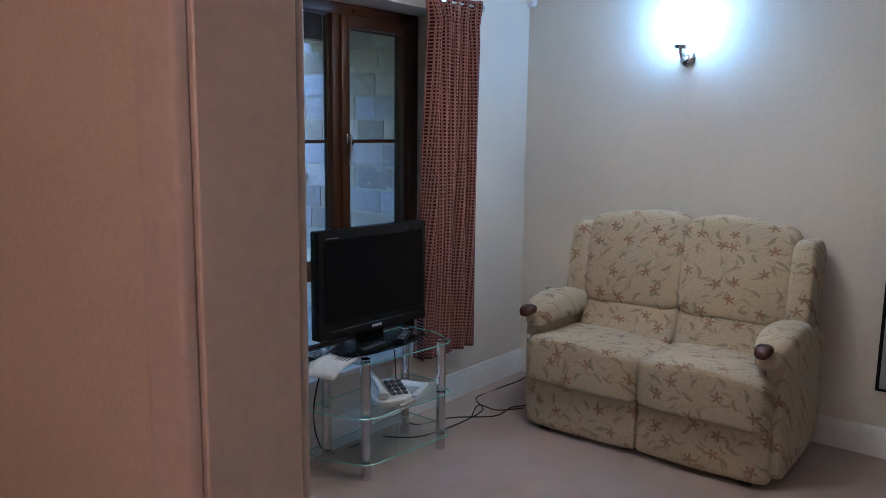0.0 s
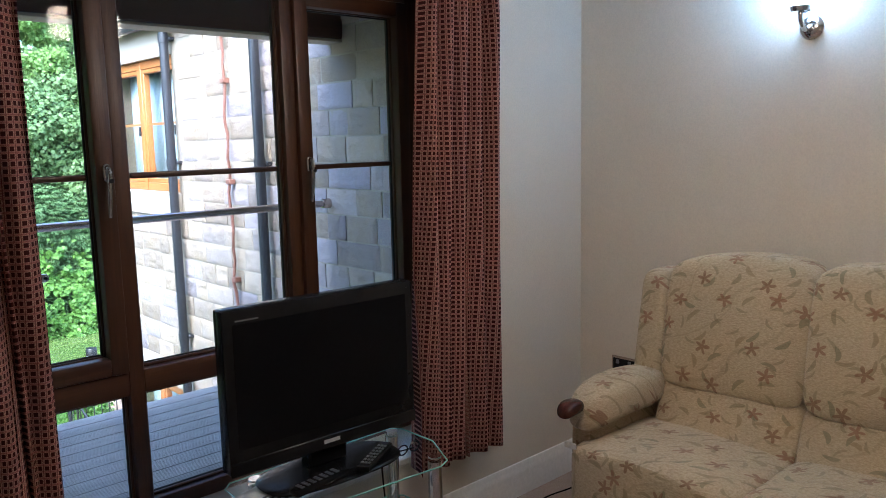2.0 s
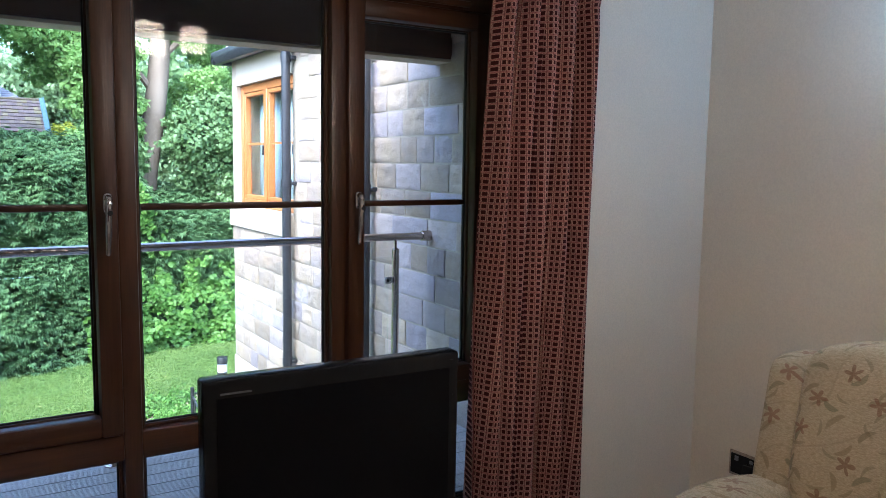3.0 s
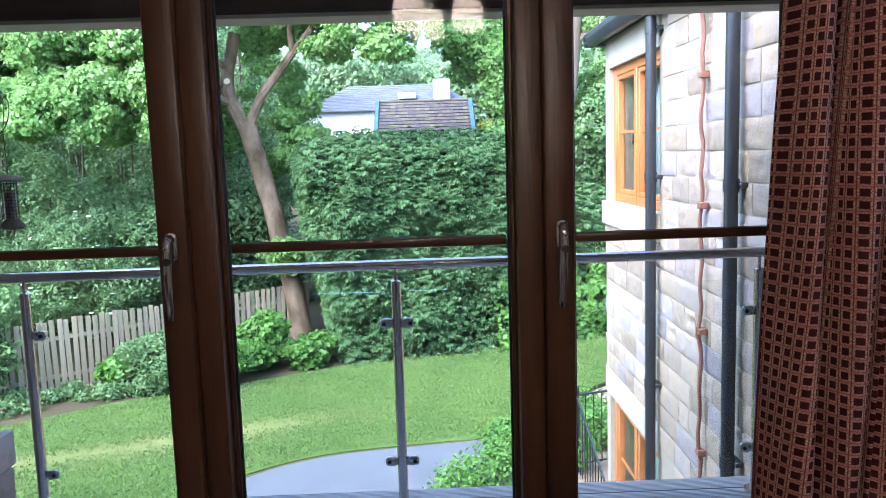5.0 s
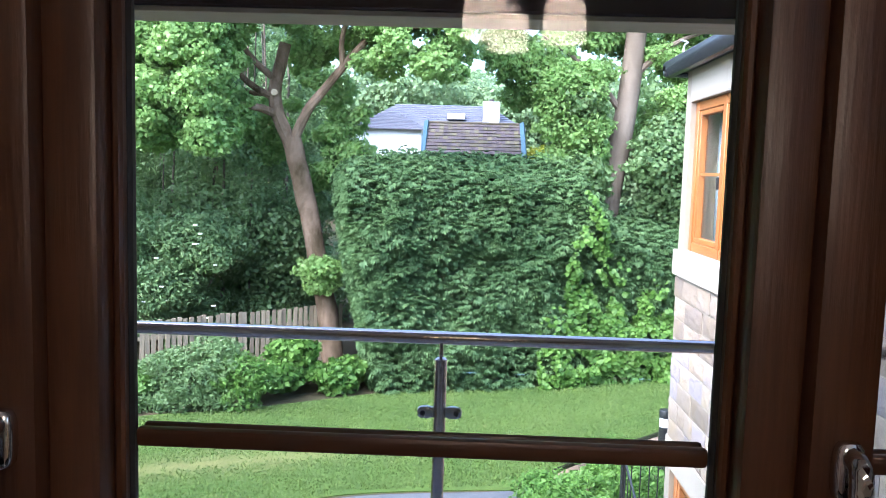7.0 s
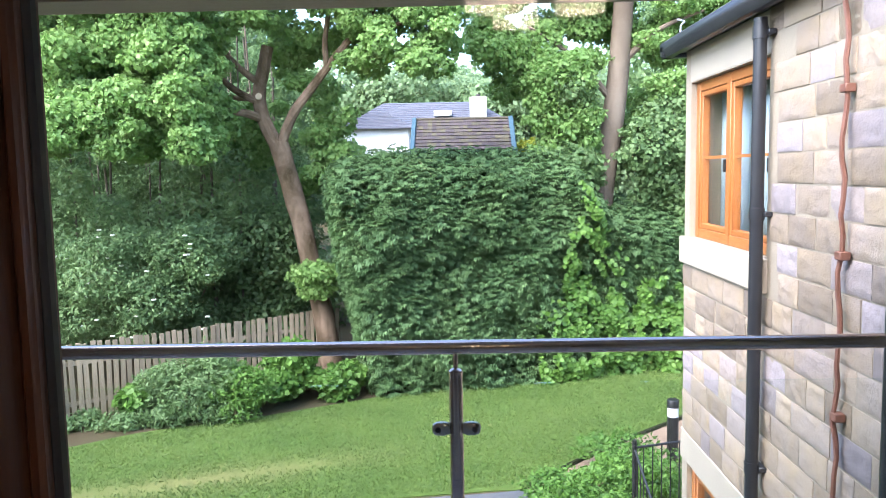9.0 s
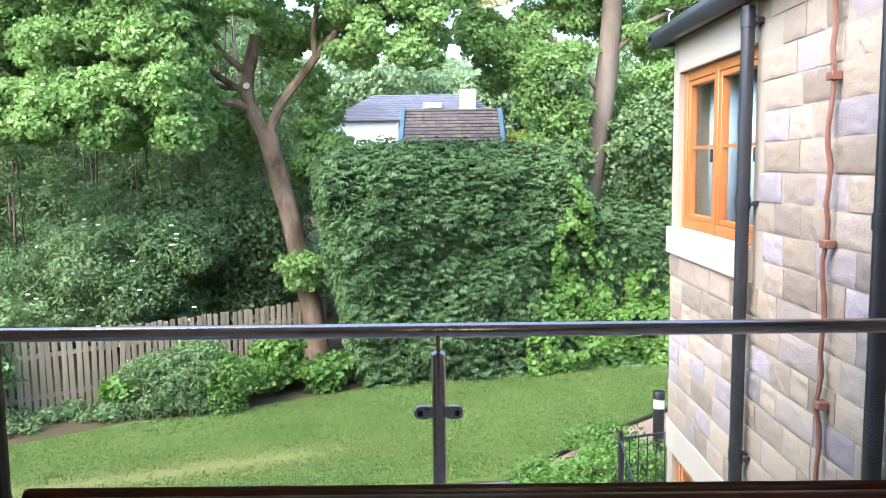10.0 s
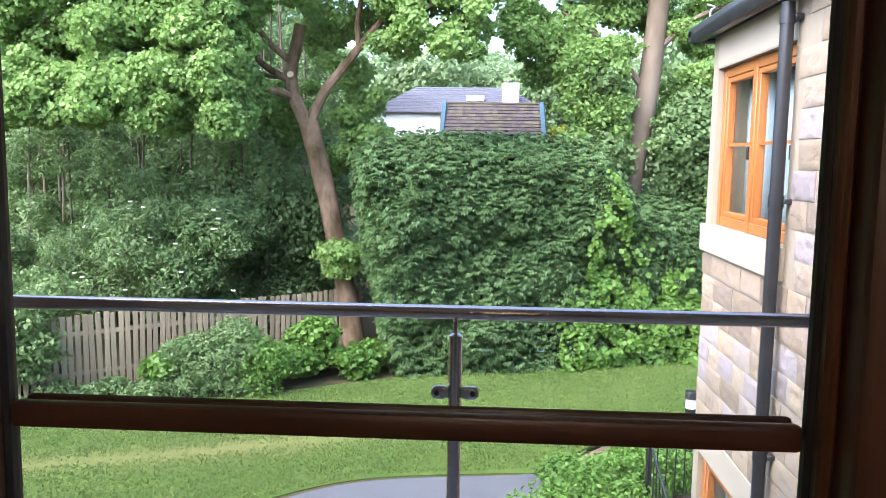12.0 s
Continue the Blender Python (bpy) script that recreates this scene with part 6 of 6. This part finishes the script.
bw = tagged(leaves("far_woods", scatter([(-45, -9, 38, 46, G, 12), (13, 44, 32, 44, G, 12)], (240, 190), 2.4, 42), 170, 0.36, M_LEAFD, aspect=0.7), "dark far woodland closing the garden", "woods", kind="stuff")
fw = tagged(leaves("distant_trees", scatter([(-16, 22, 72, 90, G, 9.5), (-60, 60, 95, 120, G, 13)], (120, 260), 3.4, 43), 190, 0.42, M_FAR, aspect=0.8), "pale green distant trees, haze put into the leaf colour", "woods", kind="stuff")
gc = shrub("golden_conifer", scatter([(4.3, 5.4, 25.6, 26.4, 1.6, 2.35)], (10,), 0.35, 44), 3600, 0.12, M_LEAFYEL, "bright yellow-green golden conifer behind the hedge", (4.8, 26, G))

# ---- tiled outbuilding behind the hedge ----
SYD = 24.0
sh = thing("outbuilding", (2.6, SYD + 1.4, G), "garden outbuilding with mossy tiled roof and blue bargeboards", "outbuilding")
EX0, EX1 = 1.34, 4.10
part("wall", boxm(EX0 + 0.2, EX1 - 0.2, SYD + 0.25, SYD + 2.6, G, 2.15), M_CORE, sh, smooth=False)
ZE, ZR = 2.23, 3.14
run = 1.42
rf = part("roof", made(prism, [(0, 0), (1, 0), (1, 1), (0, 1)], 0, 1), M_CORE, sh, smooth=False)
rf.data.clear_geometry()
rf.data.from_pydata([(EX0, SYD, ZE - 0.03), (EX1, SYD, ZE - 0.03), (EX1, SYD + run, ZR - 0.03), (EX0, SYD + run, ZR - 0.03), (EX0, SYD + 2 * run, ZE - 0.03), (EX1, SYD + 2 * run, ZE - 0.03)], [], [(0, 1, 2, 3), (3, 2, 5, 4), (0, 3, 4), (1, 5, 2)])
bm = boxm(-0.062, 0.062, -0.10, 0.10, -0.012, 0.012, bevel=0.003)
tm = bpy.data.meshes.new("roof_tile")
bm.to_mesh(tm)
bm.free()
tm.materials.append(M_TILE)
slope = math.degrees(math.atan2(ZR - ZE, run))
rt = random.Random(6)
for rrow in range(9):
    for cidx in range(22):
        t = (rrow + 0.5) / 9
        ob = new("roof_tile", tm)
        ob.parent = rf
        ob.matrix_basis = pose(EX0 + 0.065 + (EX1 - EX0 - 0.13) * cidx / 21, SYD + run * t, ZE + (ZR - ZE) * t + 0.012, slope - 6 + rt.uniform(-2, 2), rt.uniform(-1.5, 1.5), 0)
part("ridge_tiles", made(tube, [(EX0 + (EX1 - EX0) * k / 12, SYD + run, ZR + 0.01) for k in range(13)], 0.055, 8), M_TILE, sh)
for xe in (EX0, EX1):
    bm = bmesh.new()
    for s in (0, 2 * run):
        tube(bm, [(xe, SYD + s - 0.05, ZE - 0.05), (xe, SYD + run, ZR + 0.03)], 0.085, 4)
    part("bargeboard", bm, M_BLUEBOARD, sh, "blue painted bargeboard")

# ---- white house beyond ----
hs = thing("white_house", (0.0, 52, G), "white rendered house with hipped grey slate roof", "house")
part("wall", boxm(-3.9, 5.6, 50.3, 57, G, 4.5), M_RENDER, hs, smooth=False)
rv = bmesh.new()


def hip(bm, x0, x1, y0, y1, z0, z1, inset):
    """A hipped roof in slate courses."""
    n = 12
    for k in range(n):
        a, b = k / n, (k + 1) / n
        ym = (y0 + y1) / 2
        def ring(t, dz):
            return [bm.verts.new(p) for p in ((x0 + inset * t, y0 + (ym - y0) * t, z0 + (z1 - z0) * t + dz), (x1 - inset * t, y0 + (ym - y0) * t, z0 + (z1 - z0) * t + dz),
                                              (x1 - inset * t, y1 + (ym - y1) * t, z0 + (z1 - z0) * t + dz), (x0 + inset * t, y1 + (ym - y1) * t, z0 + (z1 - z0) * t + dz))]
        lo, hi = ring(a, 0.05), ring(b, 0.0)
        un = ring(a, -0.01)
        for i in range(4):
            j = (i + 1) % 4
            bm.faces.new((lo[i], lo[j], hi[j], hi[i]))
            bm.faces.new((un[i], un[j], lo[j], lo[i]))


hip(rv, -4.3, 6.0, 49.8, 57.6, 4.4, 6.1, 2.2)
part("roof", rv, M_SLATE, hs)
rv = bmesh.new()
hip(rv, -4.4, 0.2, 47.5, 50.6, 4.15, 5.25, 2.0)
part("porch_roof", rv, M_SLATE, hs)
part("porch_wall", boxm(-4.0, -0.2, 47.9, 50.4, G, 4.2), M_RENDER, hs, smooth=False)
part("dormer", boxm(1.2, 2.3, 50.5, 52.5, 5.0, 5.35, bevel=0.03), M_RENDER, hs)
chm = part("chimney", boxm(3.4, 4.4, 50.6, 51.6, 4.8, 6.12, bevel=0.02), M_RENDER, hs, "white rendered chimney")
part("chimney_pot", made(rod, (3.9, 51.1, 6.12), (3.9, 51.1, 6.30), 0.16, 0.13), M_TILE, chm)

# ---- stones of the walls ----
near, rest = [], []
for yc, z, L, k in stone_rows(3.30, WYE, G, 2.60):
    if outside(yc, z, L):
        (near if z > -0.45 and len(near) < 300 else rest).append((yc, z, L, k))
for yc, z, L, k in near:
    ob = new("stone_block", STONES[(L, k)])
    ob.parent = wing
    ob.location = (BX1 + brnd.uniform(-0.004, 0.004), yc, z)


def joined_stones(name, places, x, flip, parent):
    vs, fs = [], []
    for yc, z, L, k in places:
        me = STONES[(L, k)]
        n = len(vs)
        sx = -1 if flip else 1
        vs += [(x + sx * v.co.x, yc + v.co.y, z + v.co.z) for v in me.vertices]
        fs += [tuple(n + i for i in p.vertices) for p in me.polygons]
    me = bpy.data.meshes.new(name)
    me.from_pydata(vs, [], fs)
    me.materials.append(M_STONE_I)
    me.shade_smooth()
    me.set_sharp_from_angle(angle=radians(50))
    ob = new(name, me)
    ob.parent = parent
    ob["kind"] = "stuff"


joined_stones("lower_stones", rest, BX1, False, wing)
joined_stones("return_stones", stone_rows(3.35, 5.22, -1.0, 2.60), BX0, True, wwall)
